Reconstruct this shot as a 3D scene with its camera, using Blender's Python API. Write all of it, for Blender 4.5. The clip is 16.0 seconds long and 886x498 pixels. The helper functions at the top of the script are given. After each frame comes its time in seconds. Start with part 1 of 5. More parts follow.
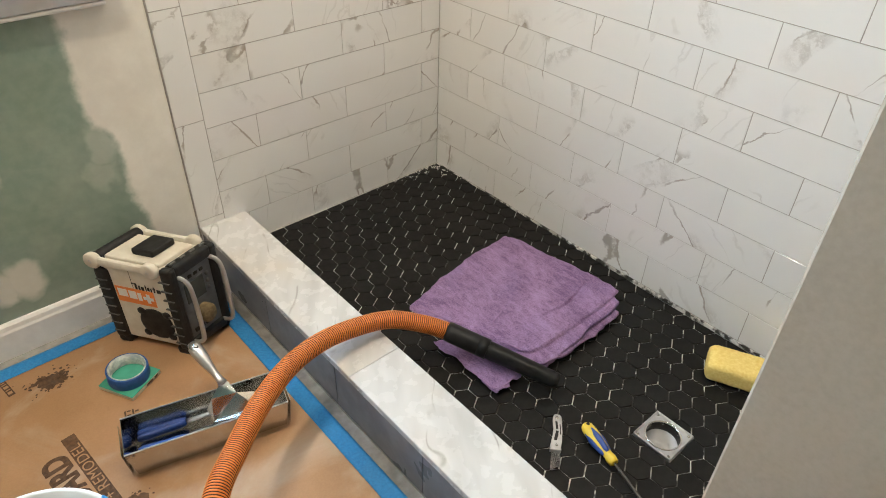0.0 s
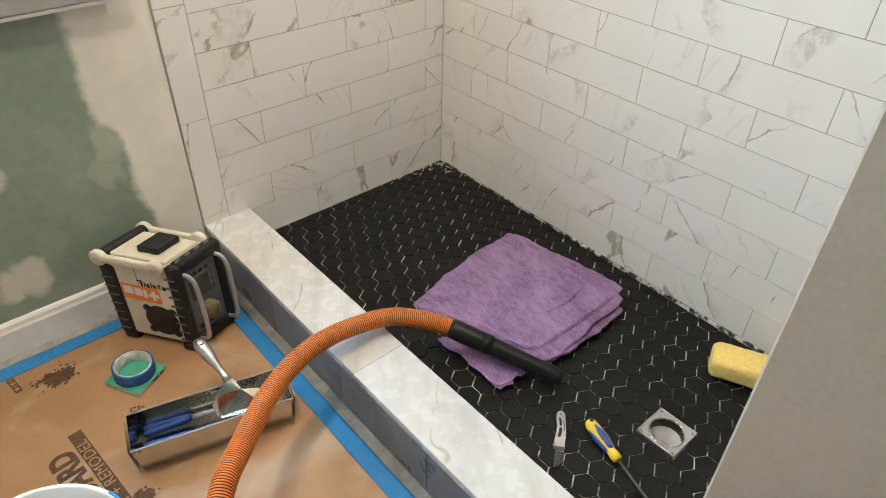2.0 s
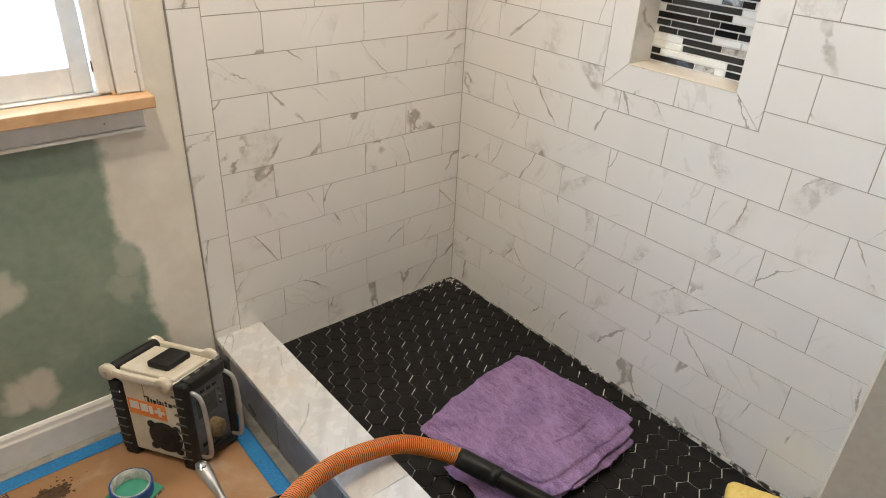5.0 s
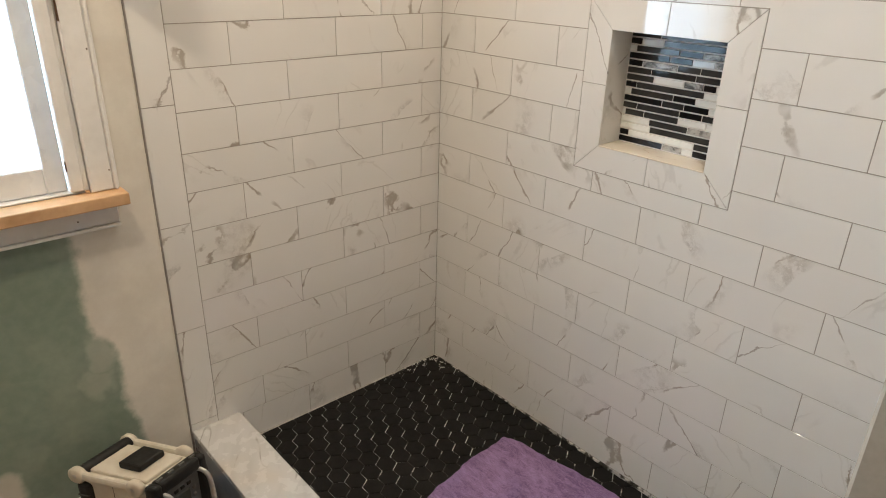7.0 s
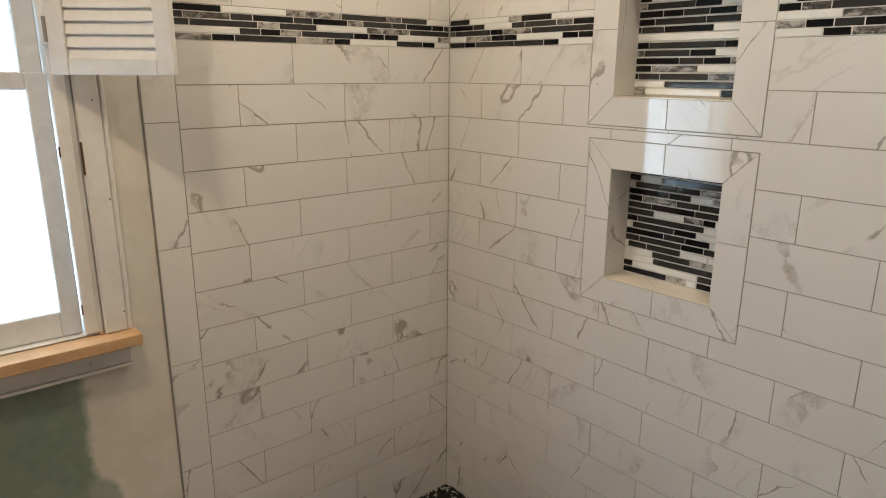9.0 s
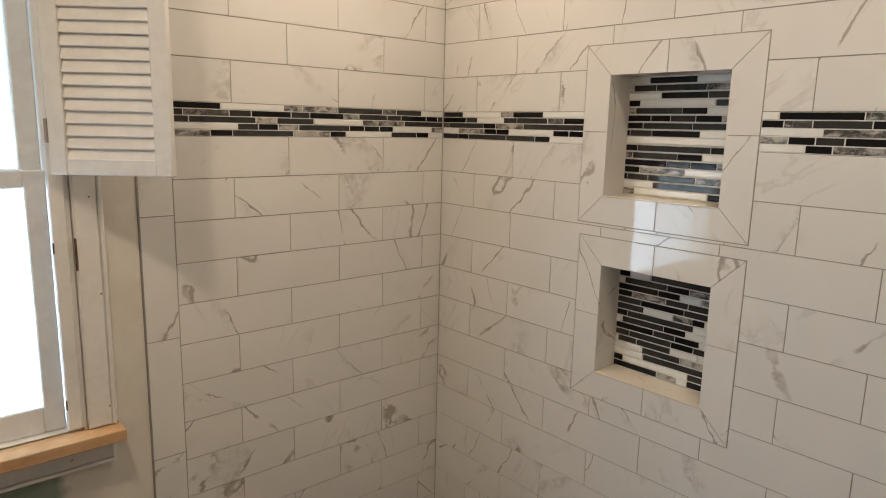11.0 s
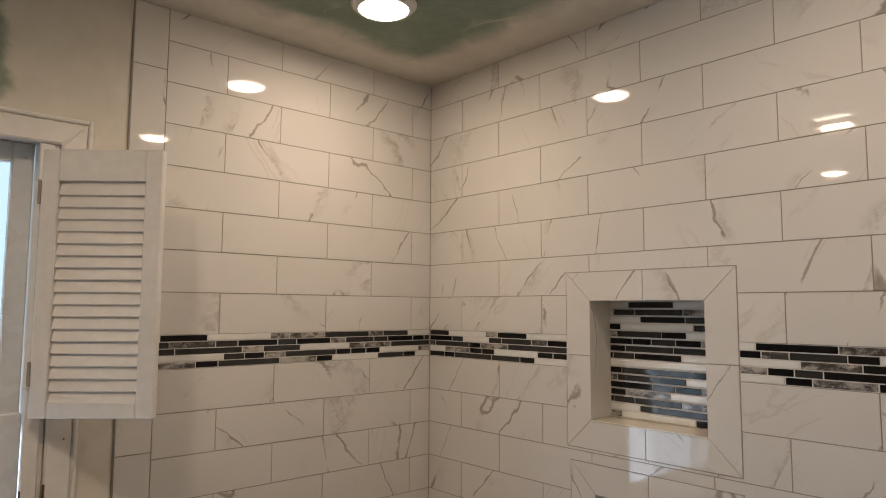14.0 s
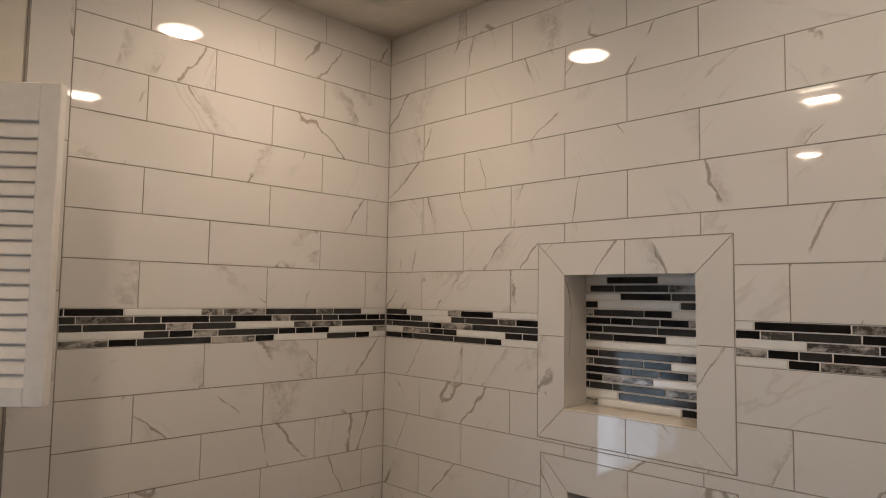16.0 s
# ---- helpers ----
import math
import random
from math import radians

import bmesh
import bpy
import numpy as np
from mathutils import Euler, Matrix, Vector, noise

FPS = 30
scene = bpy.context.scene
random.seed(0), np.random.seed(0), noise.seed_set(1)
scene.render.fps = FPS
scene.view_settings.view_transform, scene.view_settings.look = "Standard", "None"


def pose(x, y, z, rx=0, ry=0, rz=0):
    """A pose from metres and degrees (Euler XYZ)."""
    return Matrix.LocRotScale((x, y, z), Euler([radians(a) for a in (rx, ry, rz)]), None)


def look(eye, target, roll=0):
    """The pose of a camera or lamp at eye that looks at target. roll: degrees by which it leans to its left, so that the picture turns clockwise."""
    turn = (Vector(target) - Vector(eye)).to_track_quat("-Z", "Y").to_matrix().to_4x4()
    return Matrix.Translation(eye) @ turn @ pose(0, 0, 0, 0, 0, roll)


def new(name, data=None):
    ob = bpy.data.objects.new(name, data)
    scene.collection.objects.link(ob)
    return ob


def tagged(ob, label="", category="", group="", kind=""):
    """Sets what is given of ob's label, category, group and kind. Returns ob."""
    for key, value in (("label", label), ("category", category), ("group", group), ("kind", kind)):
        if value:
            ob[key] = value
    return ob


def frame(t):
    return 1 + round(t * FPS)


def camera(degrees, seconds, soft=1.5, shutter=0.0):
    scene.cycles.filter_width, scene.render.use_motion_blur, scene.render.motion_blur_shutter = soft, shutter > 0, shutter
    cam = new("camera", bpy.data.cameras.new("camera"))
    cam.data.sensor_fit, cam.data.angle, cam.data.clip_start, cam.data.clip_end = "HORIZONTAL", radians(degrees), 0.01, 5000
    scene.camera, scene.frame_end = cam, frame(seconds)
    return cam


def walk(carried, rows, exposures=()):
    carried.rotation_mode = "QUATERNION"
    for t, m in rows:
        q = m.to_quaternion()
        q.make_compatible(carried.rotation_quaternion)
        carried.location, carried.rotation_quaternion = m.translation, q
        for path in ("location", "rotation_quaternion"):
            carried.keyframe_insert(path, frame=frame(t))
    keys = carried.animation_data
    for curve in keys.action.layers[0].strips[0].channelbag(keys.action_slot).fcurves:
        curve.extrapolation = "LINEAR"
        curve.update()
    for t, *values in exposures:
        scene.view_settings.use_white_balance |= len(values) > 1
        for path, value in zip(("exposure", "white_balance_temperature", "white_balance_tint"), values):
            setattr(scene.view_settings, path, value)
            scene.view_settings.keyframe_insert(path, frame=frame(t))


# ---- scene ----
cam = camera(67.5, 16.0, soft=1.0)
PATH = [
    (0, (-1.48, -1.669, 1.279), (-0.406, -0.495, 0.068), 1.7),
    (0.5, (-1.488, -1.67, 1.284), (-0.422, -0.487, 0.074), 1.6),
    (1, (-1.479, -1.673, 1.284), (-0.425, -0.502, 0.052), 1.4),
    (1.5, (-1.482, -1.672, 1.283), (-0.429, -0.505, 0.047), 1.4),
    (2, (-1.48, -1.67, 1.283), (-0.42, -0.493, 0.062), 1.4),
    (2.5, (-1.477, -1.668, 1.285), (-0.425, -0.492, 0.055), 1.2),
    (3, (-1.478, -1.67, 1.278), (-0.419, -0.495, 0.055), 1.7),
    (3.5, (-1.477, -1.665, 1.273), (-0.411, -0.507, 0.039), 2.5),
    (4, (-1.481, -1.669, 1.273), (-0.413, -0.519, 0.034), 3.0),
    (4.5, (-1.489, -1.645, 1.327), (-0.354, -0.398, 0.251), 3.3),
    (5, (-1.481, -1.635, 1.354), (-0.332, -0.324, 0.375), 3.0),
    (5.2, (-1.479, -1.633, 1.349), (-0.314, -0.304, 0.413), 3.1),
    (7.5, (-1.437, -1.629, 1.418), (-0.192, -0.264, 0.652), 1.3),
    (8, (-1.44, -1.625, 1.433), (-0.174, -0.236, 0.749), 1.4),
    (8.5, (-1.438, -1.626, 1.453), (-0.165, -0.201, 0.863), 1.1),
    (9, (-1.427, -1.633, 1.483), (-0.167, -0.169, 0.966), 0.3),
    (9.2, (-1.417, -1.635, 1.487), (-0.161, -0.148, 0.989), 0.7),
    (11.3, (-1.424, -1.615, 1.595), (-0.087, -0.162, 1.279), 1.9),
    (11.5, (-1.418, -1.623, 1.58), (-0.063, -0.179, 1.298), 2.1),
    (12, (-1.401, -1.621, 1.603), (-0.046, -0.167, 1.378), 1.4),
    (12.5, (-1.406, -1.629, 1.635), (-0.07, -0.146, 1.521), 1.0),
    (13, (-1.403, -1.633, 1.672), (-0.093, -0.121, 1.696), 0.3),
    (13.5, (-1.411, -1.64, 1.685), (-0.102, -0.135, 1.83), 1.0),
    (14, (-1.408, -1.636, 1.701), (-0.079, -0.151, 1.881), 0.3),
    (14.5, (-1.406, -1.649, 1.709), (-0.078, -0.17, 1.926), 0.3),
    (15, (-1.391, -1.644, 1.723), (-0.045, -0.182, 1.947), -0.1),
    (15.5, (-1.328, -1.622, 1.72), (0.022, -0.159, 1.917), -0.0),
    (16, (-1.257, -1.492, 1.67), (0.152, -0.08, 1.814), 0.9),
]
EXPOSURES = [
    (0.0, 0.47, 5620, 5), (4.0, 0.47, 5560, 5), (5.0, 0.25, 5720, 8), (8.0, -0.38, 6150, 10), (9.2, -0.72, 6250, 10),
    (11.5, -0.88, 6350, 12), (12.5, -1.10, 6310, 12), (13.5, -1.36, 6400, 15), (14.5, -1.41, 6400, 16), (16.0, -1.50, 6360, 17),
]
walk(cam, [(t, look(eye, target, roll)) for t, eye, target, roll in PATH], EXPOSURES)

# ---- world and lights ----
world = bpy.data.worlds.new("sky")
scene.world = world
world.use_nodes = True
wn = world.node_tree.nodes
sky = wn.new("ShaderNodeTexSky")
sky.sky_type, sky.sun_disc = "NISHITA", False
sky.sun_elevation, sky.sun_rotation = radians(40), radians(200)
wn["Background"].inputs[1].default_value = 0.12
world.node_tree.links.new(sky.outputs[0], wn["Background"].inputs[0])

P = 0.1035          # tile course
BAND0, BAND1 = 15 * P, 15 * P + 0.082
CEIL = 2.440
FLOOR = -0.046
END_Y = -1.549      # inner face of the shower's end wall
WEST, SOUTH = -3.3, -3.2
WARM = (1.0, 0.765, 0.525)


def area(name, m, shape, sx, sy, watts, colour, spread=180):
    d = bpy.data.lights.new(name, "AREA")
    d.shape, d.size, d.size_y, d.energy, d.color = shape, sx, sy, watts, colour
    d.spread = radians(spread)
    ob = new(name, d)
    ob.matrix_world = m
    return ob


LAMP_W, PANEL_W, DAY_W = 5.6, 12.5, 13.0
LAMPS = [(-0.480, -0.378), (-0.47, -1.28), (-2.42, -0.44)]
for (lx, ly), gain in zip(LAMPS, (1.14, 0.82, 1.35)):
    area("downlight", pose(lx, ly, CEIL - 0.021), "DISK", 0.088, 0.088, LAMP_W * gain, WARM, 180)
area("panel_light", pose(-1.39, -0.78, CEIL - 0.0215), "SQUARE", 0.115, 0.115, PANEL_W, WARM)
# daylight through the window opening
area("daylight", pose(-1.52, 0.135, 1.155, -90, 0, 0), "RECTANGLE", 0.80, 0.53, DAY_W, (0.60, 0.80, 1.0))


# ---- materials ----
class Mat:
    """A node material with small helpers."""

    def __init__(self, name, colour=(0.5, 0.5, 0.5), rough=0.5, metal=0.0, spec=0.5):
        self.m = bpy.data.materials.new(name)
        self.m.use_nodes = True
        self.n, self.l = self.m.node_tree.nodes, self.m.node_tree.links
        self.b = self.n["Principled BSDF"]
        self.put("Base Color", (*colour, 1))
        self.put("Roughness", rough)
        self.put("Metallic", metal)
        self.put("Specular IOR Level", spec)

    def put(self, socket, value):
        s = self.b.inputs[socket]
        if isinstance(value, bpy.types.NodeSocket):
            self.l.new(value, s)
        else:
            s.default_value = value
        return self

    def link(self, nd, ins):
        for k, v in ins.items():
            s = nd.inputs[int(k[1:])] if k[0] == "i" and k[1:].isdigit() else nd.inputs[k.replace("_", " ")]
            if isinstance(v, bpy.types.NodeSocket):
                self.l.new(v, s)
            else:
                s.default_value = v

    def node(self, kind, outs=0, **ins):
        nd = self.n.new(kind)
        self.link(nd, ins)
        return nd.outputs[outs]

    def coords(self):
        return self.node("ShaderNodeTexCoord", 3)

    def random(self):
        return self.node("ShaderNodeObjectInfo", 5)

    def noise(self, vec, scale, detail=4.0, rough=0.55, distort=0.0):
        return self.node("ShaderNodeTexNoise", 0, Vector=vec, Scale=scale, Detail=detail, Roughness=rough, Distortion=distort)

    def math(self, op, a, b=0.0, c=0.0):
        nd = self.n.new("ShaderNodeMath")
        nd.operation = op
        self.link(nd, {"i0": a, "i1": b, "i2": c})
        return nd.outputs[0]

    def vmath(self, op, a, b):
        nd = self.n.new("ShaderNodeVectorMath")
        nd.operation = op
        self.link(nd, {"i0": a, "i1": b})
        return nd.outputs[0]

    def remap(self, v, a, b, c=0.0, d=1.0):
        nd = self.n.new("ShaderNodeMapRange")
        nd.interpolation_type = "SMOOTHSTEP"
        self.link(nd, {"i0": v, "i1": a, "i2": b, "i3": c, "i4": d})
        return nd.outputs[0]

    def mix(self, f, a, b, blend="MIX"):
        a = (*a, 1) if isinstance(a, tuple) and len(a) == 3 else a
        b = (*b, 1) if isinstance(b, tuple) and len(b) == 3 else b
        nd = self.n.new("ShaderNodeMix")
        nd.data_type, nd.blend_type = "RGBA", blend
        self.link(nd, {"i0": f, "i6": a, "i7": b})
        return nd.outputs[2]

    def bump(self, h, strength, dist):
        self.put("Normal", self.node("ShaderNodeBump", 0, Strength=strength, Distance=dist, Height=h))
        return self


def grainy(name, dark, light, scale, rough, bump=0.15, dist=0.002, metal=0.0, big=4.0, spec=0.5):
    m = Mat(name, light, rough, metal)
    co = m.coords()
    f = m.math("MULTIPLY_ADD", m.noise(co, scale, 6), 0.6, m.math("MULTIPLY", m.noise(co, big, 3), 0.5))
    m.put("Base Color", m.mix(m.remap(f, 0.35, 0.75), dark, light))
    m.put("Roughness", m.remap(m.noise(co, scale * 0.4, 3), 0.3, 0.7, rough * 0.8, min(1.0, rough * 1.2)))
    m.put("Specular IOR Level", spec)
    return m.bump(m.noise(co, scale * 1.5, 5), bump, dist).m


def marble(name, base, vein, warm, rough, size=1.0, strength=0.75, per_piece=True):
    """White ceramic or stone with sparse broken slanting veins and smoky patches; every piece shows another part of the slab."""
    m = Mat(name, base, rough, 0.0, 0.68)
    co = m.coords()
    r = m.random()
    if per_piece:
        off = m.node("ShaderNodeCombineXYZ", 0, i0=m.math("MULTIPLY", r, 57.3), i1=m.math("MULTIPLY", r, 91.7), i2=m.math("MULTIPLY", r, 33.1))
        co = m.vmath("ADD", co, off)
    # most veins lean one way, some the other, a few lie flat
    turn_by = m.math("FRACT", m.math("MULTIPLY", r, 17.3))
    lean = m.math("MULTIPLY_ADD", m.math("FRACT", m.math("MULTIPLY", r, 41.9)), 0.75, 0.25)
    side = m.math("MULTIPLY_ADD", m.math("GREATER_THAN", turn_by, 0.62), 2.0, -1.0)
    rot = m.n.new("ShaderNodeVectorRotate")
    rot.rotation_type = "Y_AXIS"
    m.link(rot, {"Vector": co, "Angle": m.math("MULTIPLY", lean, side)})
    half = (0.5, 0.5, 0.5)
    slow = m.vmath("SUBTRACT", m.node("ShaderNodeTexNoise", 1, Vector=co, Scale=9.0 * size, Detail=2.0, Roughness=0.5), half)
    fast = m.vmath("SUBTRACT", m.node("ShaderNodeTexNoise", 1, Vector=co, Scale=48.0 * size, Detail=4.0, Roughness=0.65), half)
    v = m.vmath("MULTIPLY", rot.outputs[0], (1.0 * size, 1.0 * size, 0.13 * size))
    v = m.vmath("ADD", v, m.vmath("MULTIPLY", slow, (0.034, 0.034, 0.034)))
    v = m.vmath("ADD", v, m.vmath("MULTIPLY", fast, (0.010, 0.010, 0.010)))
    n1 = m.math("SUBTRACT", m.noise(v, 6.4, 0.5, 0.4), 0.5)
    width = m.remap(m.noise(co, 24.0 * size, 2.0), 0.35, 0.72, 0.005, 0.015)
    line = m.math("SUBTRACT", 1.0, m.remap(m.math("DIVIDE", m.math("ABSOLUTE", n1), width), 0.25, 1.0))
    zone = m.remap(m.noise(co, 7.0 * size, 2.0, 0.6), 0.465, 0.57)
    # smoke lies along one side of a vein and is broken up by fine mottling
    smoke = m.math("MULTIPLY", m.remap(n1, 0.01, 0.10, 1.0, 0.0), m.remap(n1, -0.004, 0.006))
    mottle = m.remap(m.noise(m.vmath("ADD", rot.outputs[0], m.vmath("MULTIPLY", fast, (0.05, 0.05, 0.05))), 46.0 * size, 5.0, 0.72), 0.38, 0.64, 0.05, 1.0)
    zone2 = m.remap(m.noise(co, 5.0 * size, 1.5), 0.53, 0.64)
    cloud = m.math("MULTIPLY", m.math("MULTIPLY", smoke, zone2), mottle)
    n2 = m.math("SUBTRACT", m.noise(v, 11.0, 2.0, 0.5), 0.5)
    hair = m.math("MULTIPLY", m.remap(m.math("ABSOLUTE", n2), 0.0, 0.016, 1.0, 0.0), m.remap(m.noise(co, 6.0 * size, 2.0), 0.52, 0.64))
    f = m.math("ADD", m.math("MULTIPLY", m.math("MULTIPLY", line, zone), strength), m.math("MULTIPLY", cloud, 0.58 * strength))
    f = m.math("MINIMUM", m.math("ADD", f, m.math("MULTIPLY", hair, 0.24 * strength)), 1.0)
    ground = m.mix(m.remap(m.noise(co, 2.3, 3.0), 0.3, 0.7), base, warm)
    tint = m.mix(m.remap(m.noise(co, 14.0 * size, 2.0), 0.35, 0.65), vein, tuple(k * q for k, q in zip(vein, (1.10, 1.03, 0.94))))
    m.put("Base Color", m.mix(f, ground, tint))
    m.bump(m.noise(co, 10.0, 1.0), 0.02, 0.0008)
    return m.m


TILE = marble("marble_look_ceramic", (0.80, 0.79, 0.77), (0.33, 0.31, 0.29), (0.76, 0.75, 0.73), 0.03, 1.0, 0.82)


def carrara():
    """Polished white stone with soft grey streaks that run aslant, a few hairline veins and rusty stains."""
    m = Mat("curb_marble", (0.7, 0.7, 0.7), 0.2)
    co = m.coords()
    rot = m.n.new("ShaderNodeVectorRotate")
    rot.rotation_type = "Z_AXIS"
    m.link(rot, {"Vector": co, "Angle": 0.55})
    warp = m.vmath("SUBTRACT", m.node("ShaderNodeTexNoise", 1, Vector=co, Scale=7.0, Detail=1.0, Roughness=0.5), (0.5, 0.5, 0.5))
    v = m.vmath("ADD", m.vmath("MULTIPLY", rot.outputs[0], (1.0, 0.16, 1.0)), m.vmath("MULTIPLY", warp, (0.05, 0.02, 0.05)))
    soft = m.remap(m.noise(v, 16, 2.5, 0.5), 0.42, 0.74)
    broad = m.remap(m.noise(v, 5, 3.0, 0.5), 0.40, 0.70)
    base = m.mix(m.math("MULTIPLY", broad, 0.35), (0.615, 0.618, 0.622), (0.50, 0.508, 0.515))
    base = m.mix(m.math("MULTIPLY", soft, 0.62), base, (0.43, 0.435, 0.44))
    hair = m.remap(m.math("ABSOLUTE", m.math("SUBTRACT", m.noise(v, 9.0, 1.0, 0.4), 0.5)), 0.0, 0.012, 1.0, 0.0)
    hair = m.math("MULTIPLY", hair, m.remap(m.noise(co, 8.0, 3.0), 0.47, 0.60, 0.0, 0.7))
    base = m.mix(hair, base, (0.28, 0.275, 0.26))
    rust = m.remap(m.noise(co, 4.5, 2.0, 0.5), 0.52, 0.80, 0.0, 0.34)
    m.put("Base Color", m.mix(rust, base, (0.62, 0.51, 0.38)))
    m.put("Roughness", m.remap(m.noise(co, 25, 4), 0.3, 0.7, 0.24, 0.29))
    return m.m


STONE = carrara()
SILL = marble("niche_sill_marble", (0.78, 0.74, 0.66), (0.46, 0.37, 0.27), (0.70, 0.63, 0.52), 0.12, 2.2, 0.75)
GROUT = grainy("grey_grout", (0.33, 0.305, 0.275), (0.43, 0.40, 0.36), 300, 0.9)
MOSGROUT = grainy("pale_mosaic_grout", (0.70, 0.69, 0.66), (0.80, 0.79, 0.76), 200, 0.85)
HEX = grainy("matt_black_tile", (0.006, 0.006, 0.006), (0.013, 0.0125, 0.012), 60, 0.45, 0.1, 0.0006, 0, 6, 0.18)
WHITE = grainy("white_wood_paint", (0.74, 0.73, 0.71), (0.82, 0.81, 0.79), 40, 0.38, 0.06, 0.0008)
VINYL = grainy("white_sash_paint", (0.72, 0.74, 0.76), (0.80, 0.82, 0.83), 30, 0.3, 0.03, 0.0005)
RAW = grainy("bare_pine", (0.50, 0.30, 0.15), (0.68, 0.45, 0.25), 25, 0.55, 0.1, 0.0008)


def thinset_bed():
    m = Mat("dried_thinset", (0.5, 0.5, 0.5), 0.9)
    co = m.coords()
    patch = m.math("MULTIPLY", m.remap(m.noise(co, 26, 3, 0.6), 0.44, 0.56), m.remap(m.noise(co, 4.5, 2, 0.5), 0.34, 0.58, 0.25, 1.0))
    dust = m.mix(m.remap(m.noise(co, 60, 4, 0.6), 0.3, 0.7), (0.02, 0.019, 0.017), (0.075, 0.07, 0.062))
    m.put("Base Color", m.mix(patch, dust, (0.85, 0.83, 0.78)))
    return m.bump(m.noise(co, 300, 4), 0.3, 0.001).m


BED = thinset_bed()
CAULK = grainy("white_joint_line", (0.55, 0.53, 0.48), (0.82, 0.80, 0.75), 90, 0.8, 0.4, 0.002, 0, 18)
GREYWALL = grainy("grey_primer", (0.385, 0.335, 0.265), (0.44, 0.385, 0.31), 120, 0.55, 0.08, 0.0006)
ROOMWALL = grainy("room_wall_paint", (0.62, 0.58, 0.52), (0.70, 0.66, 0.59), 90, 0.7, 0.08, 0.0008)
CURBFACE = grainy("grey_stone_tile", (0.145, 0.145, 0.155), (0.225, 0.225, 0.238), 22, 0.32, 0.05, 0.0006, 0, 5)
FLOORTILE = grainy("dusty_grey_floor_tile", (0.19, 0.178, 0.16), (0.37, 0.35, 0.32), 35, 0.6, 0.12, 0.0008, 0, 8)
BLUETAPE = grainy("blue_masking_tape", (0.02, 0.16, 0.42), (0.035, 0.24, 0.55), 160, 0.6, 0.2, 0.0004)
STEEL = grainy("stainless_steel", (0.60, 0.59, 0.57), (0.74, 0.73, 0.71), 9, 0.1, 0.10, 0.002, 1.0)
CHROME = grainy("worn_chrome", (0.50, 0.50, 0.51), (0.68, 0.68, 0.69), 40, 0.34, 0.03, 0.0004, 1.0)
DARKMETAL = grainy("dark_metal_trim", (0.24, 0.22, 0.20), (0.34, 0.31, 0.28), 60, 0.4, 0.05, 0.0004)
RUBBER = grainy("black_rubber", (0.012, 0.012, 0.012), (0.024, 0.024, 0.023), 70, 0.5, 0.1, 0.0006, 0, 4, 0.3)
IVORY = grainy("scuffed_ivory_plastic", (0.58, 0.52, 0.42), (0.72, 0.68, 0.59), 26, 0.42, 0.05, 0.0005, 0, 7)
ORANGE = grainy("orange_hose_plastic", (0.60, 0.165, 0.018), (0.76, 0.235, 0.032), 50, 0.42, 0.05, 0.0004)
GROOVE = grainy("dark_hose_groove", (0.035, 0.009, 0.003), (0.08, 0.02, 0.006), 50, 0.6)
YELLOW = grainy("yellow_plastic", (0.65, 0.47, 0.03), (0.78, 0.60, 0.05), 60, 0.35, 0.04, 0.0004)
BLUEPLASTIC = grainy("blue_plastic", (0.02, 0.05, 0.25), (0.03, 0.09, 0.38), 60, 0.4, 0.05, 0.0004)
SPONGE = grainy("yellow_sponge", (0.74, 0.54, 0.13), (0.88, 0.71, 0.26), 160, 0.95, 0.7, 0.003)
GREENCARD = grainy("green_coated_card", (0.06, 0.30, 0.20), (0.09, 0.40, 0.28), 30, 0.55)
CARDEDGE = grainy("pale_card_edge", (0.42, 0.40, 0.30), (0.55, 0.52, 0.40), 80, 0.8)
BUCKETWHITE = grainy("white_bucket_plastic", (0.70, 0.73, 0.74), (0.80, 0.83, 0.84), 12, 0.35, 0.04, 0.0005)
LABELORANGE = grainy("orange_sticker", (0.70, 0.19, 0.03), (0.80, 0.25, 0.05), 30, 0.4, 0.02, 0.0002)
LABELWHITE = grainy("white_sticker_print", (0.72, 0.70, 0.66), (0.80, 0.78, 0.74), 30, 0.4, 0.02, 0.0002)
INK = grainy("dark_printing_ink", (0.05, 0.028, 0.015), (0.15, 0.08, 0.04), 90, 0.8)
PIPE = grainy("grey_drain_pipe", (0.48, 0.49, 0.50), (0.64, 0.65, 0.66), 30, 0.35)
BLACKGLASS = grainy("black_glass_mosaic", (0.006, 0.006, 0.007), (0.014, 0.014, 0.016), 30, 0.06, 0.02, 0.0004, 0, 4, 0.3)
GREYGLASS = grainy("charcoal_glass_mosaic", (0.028, 0.029, 0.030), (0.055, 0.055, 0.055), 30, 0.06, 0.02, 0.0004, 0, 4, 0.32)
PALEGLASS = grainy("silver_glass_mosaic", (0.78, 0.80, 0.79), (0.88, 0.89, 0.87), 40, 0.08, 0.02, 0.0004, 0, 14)


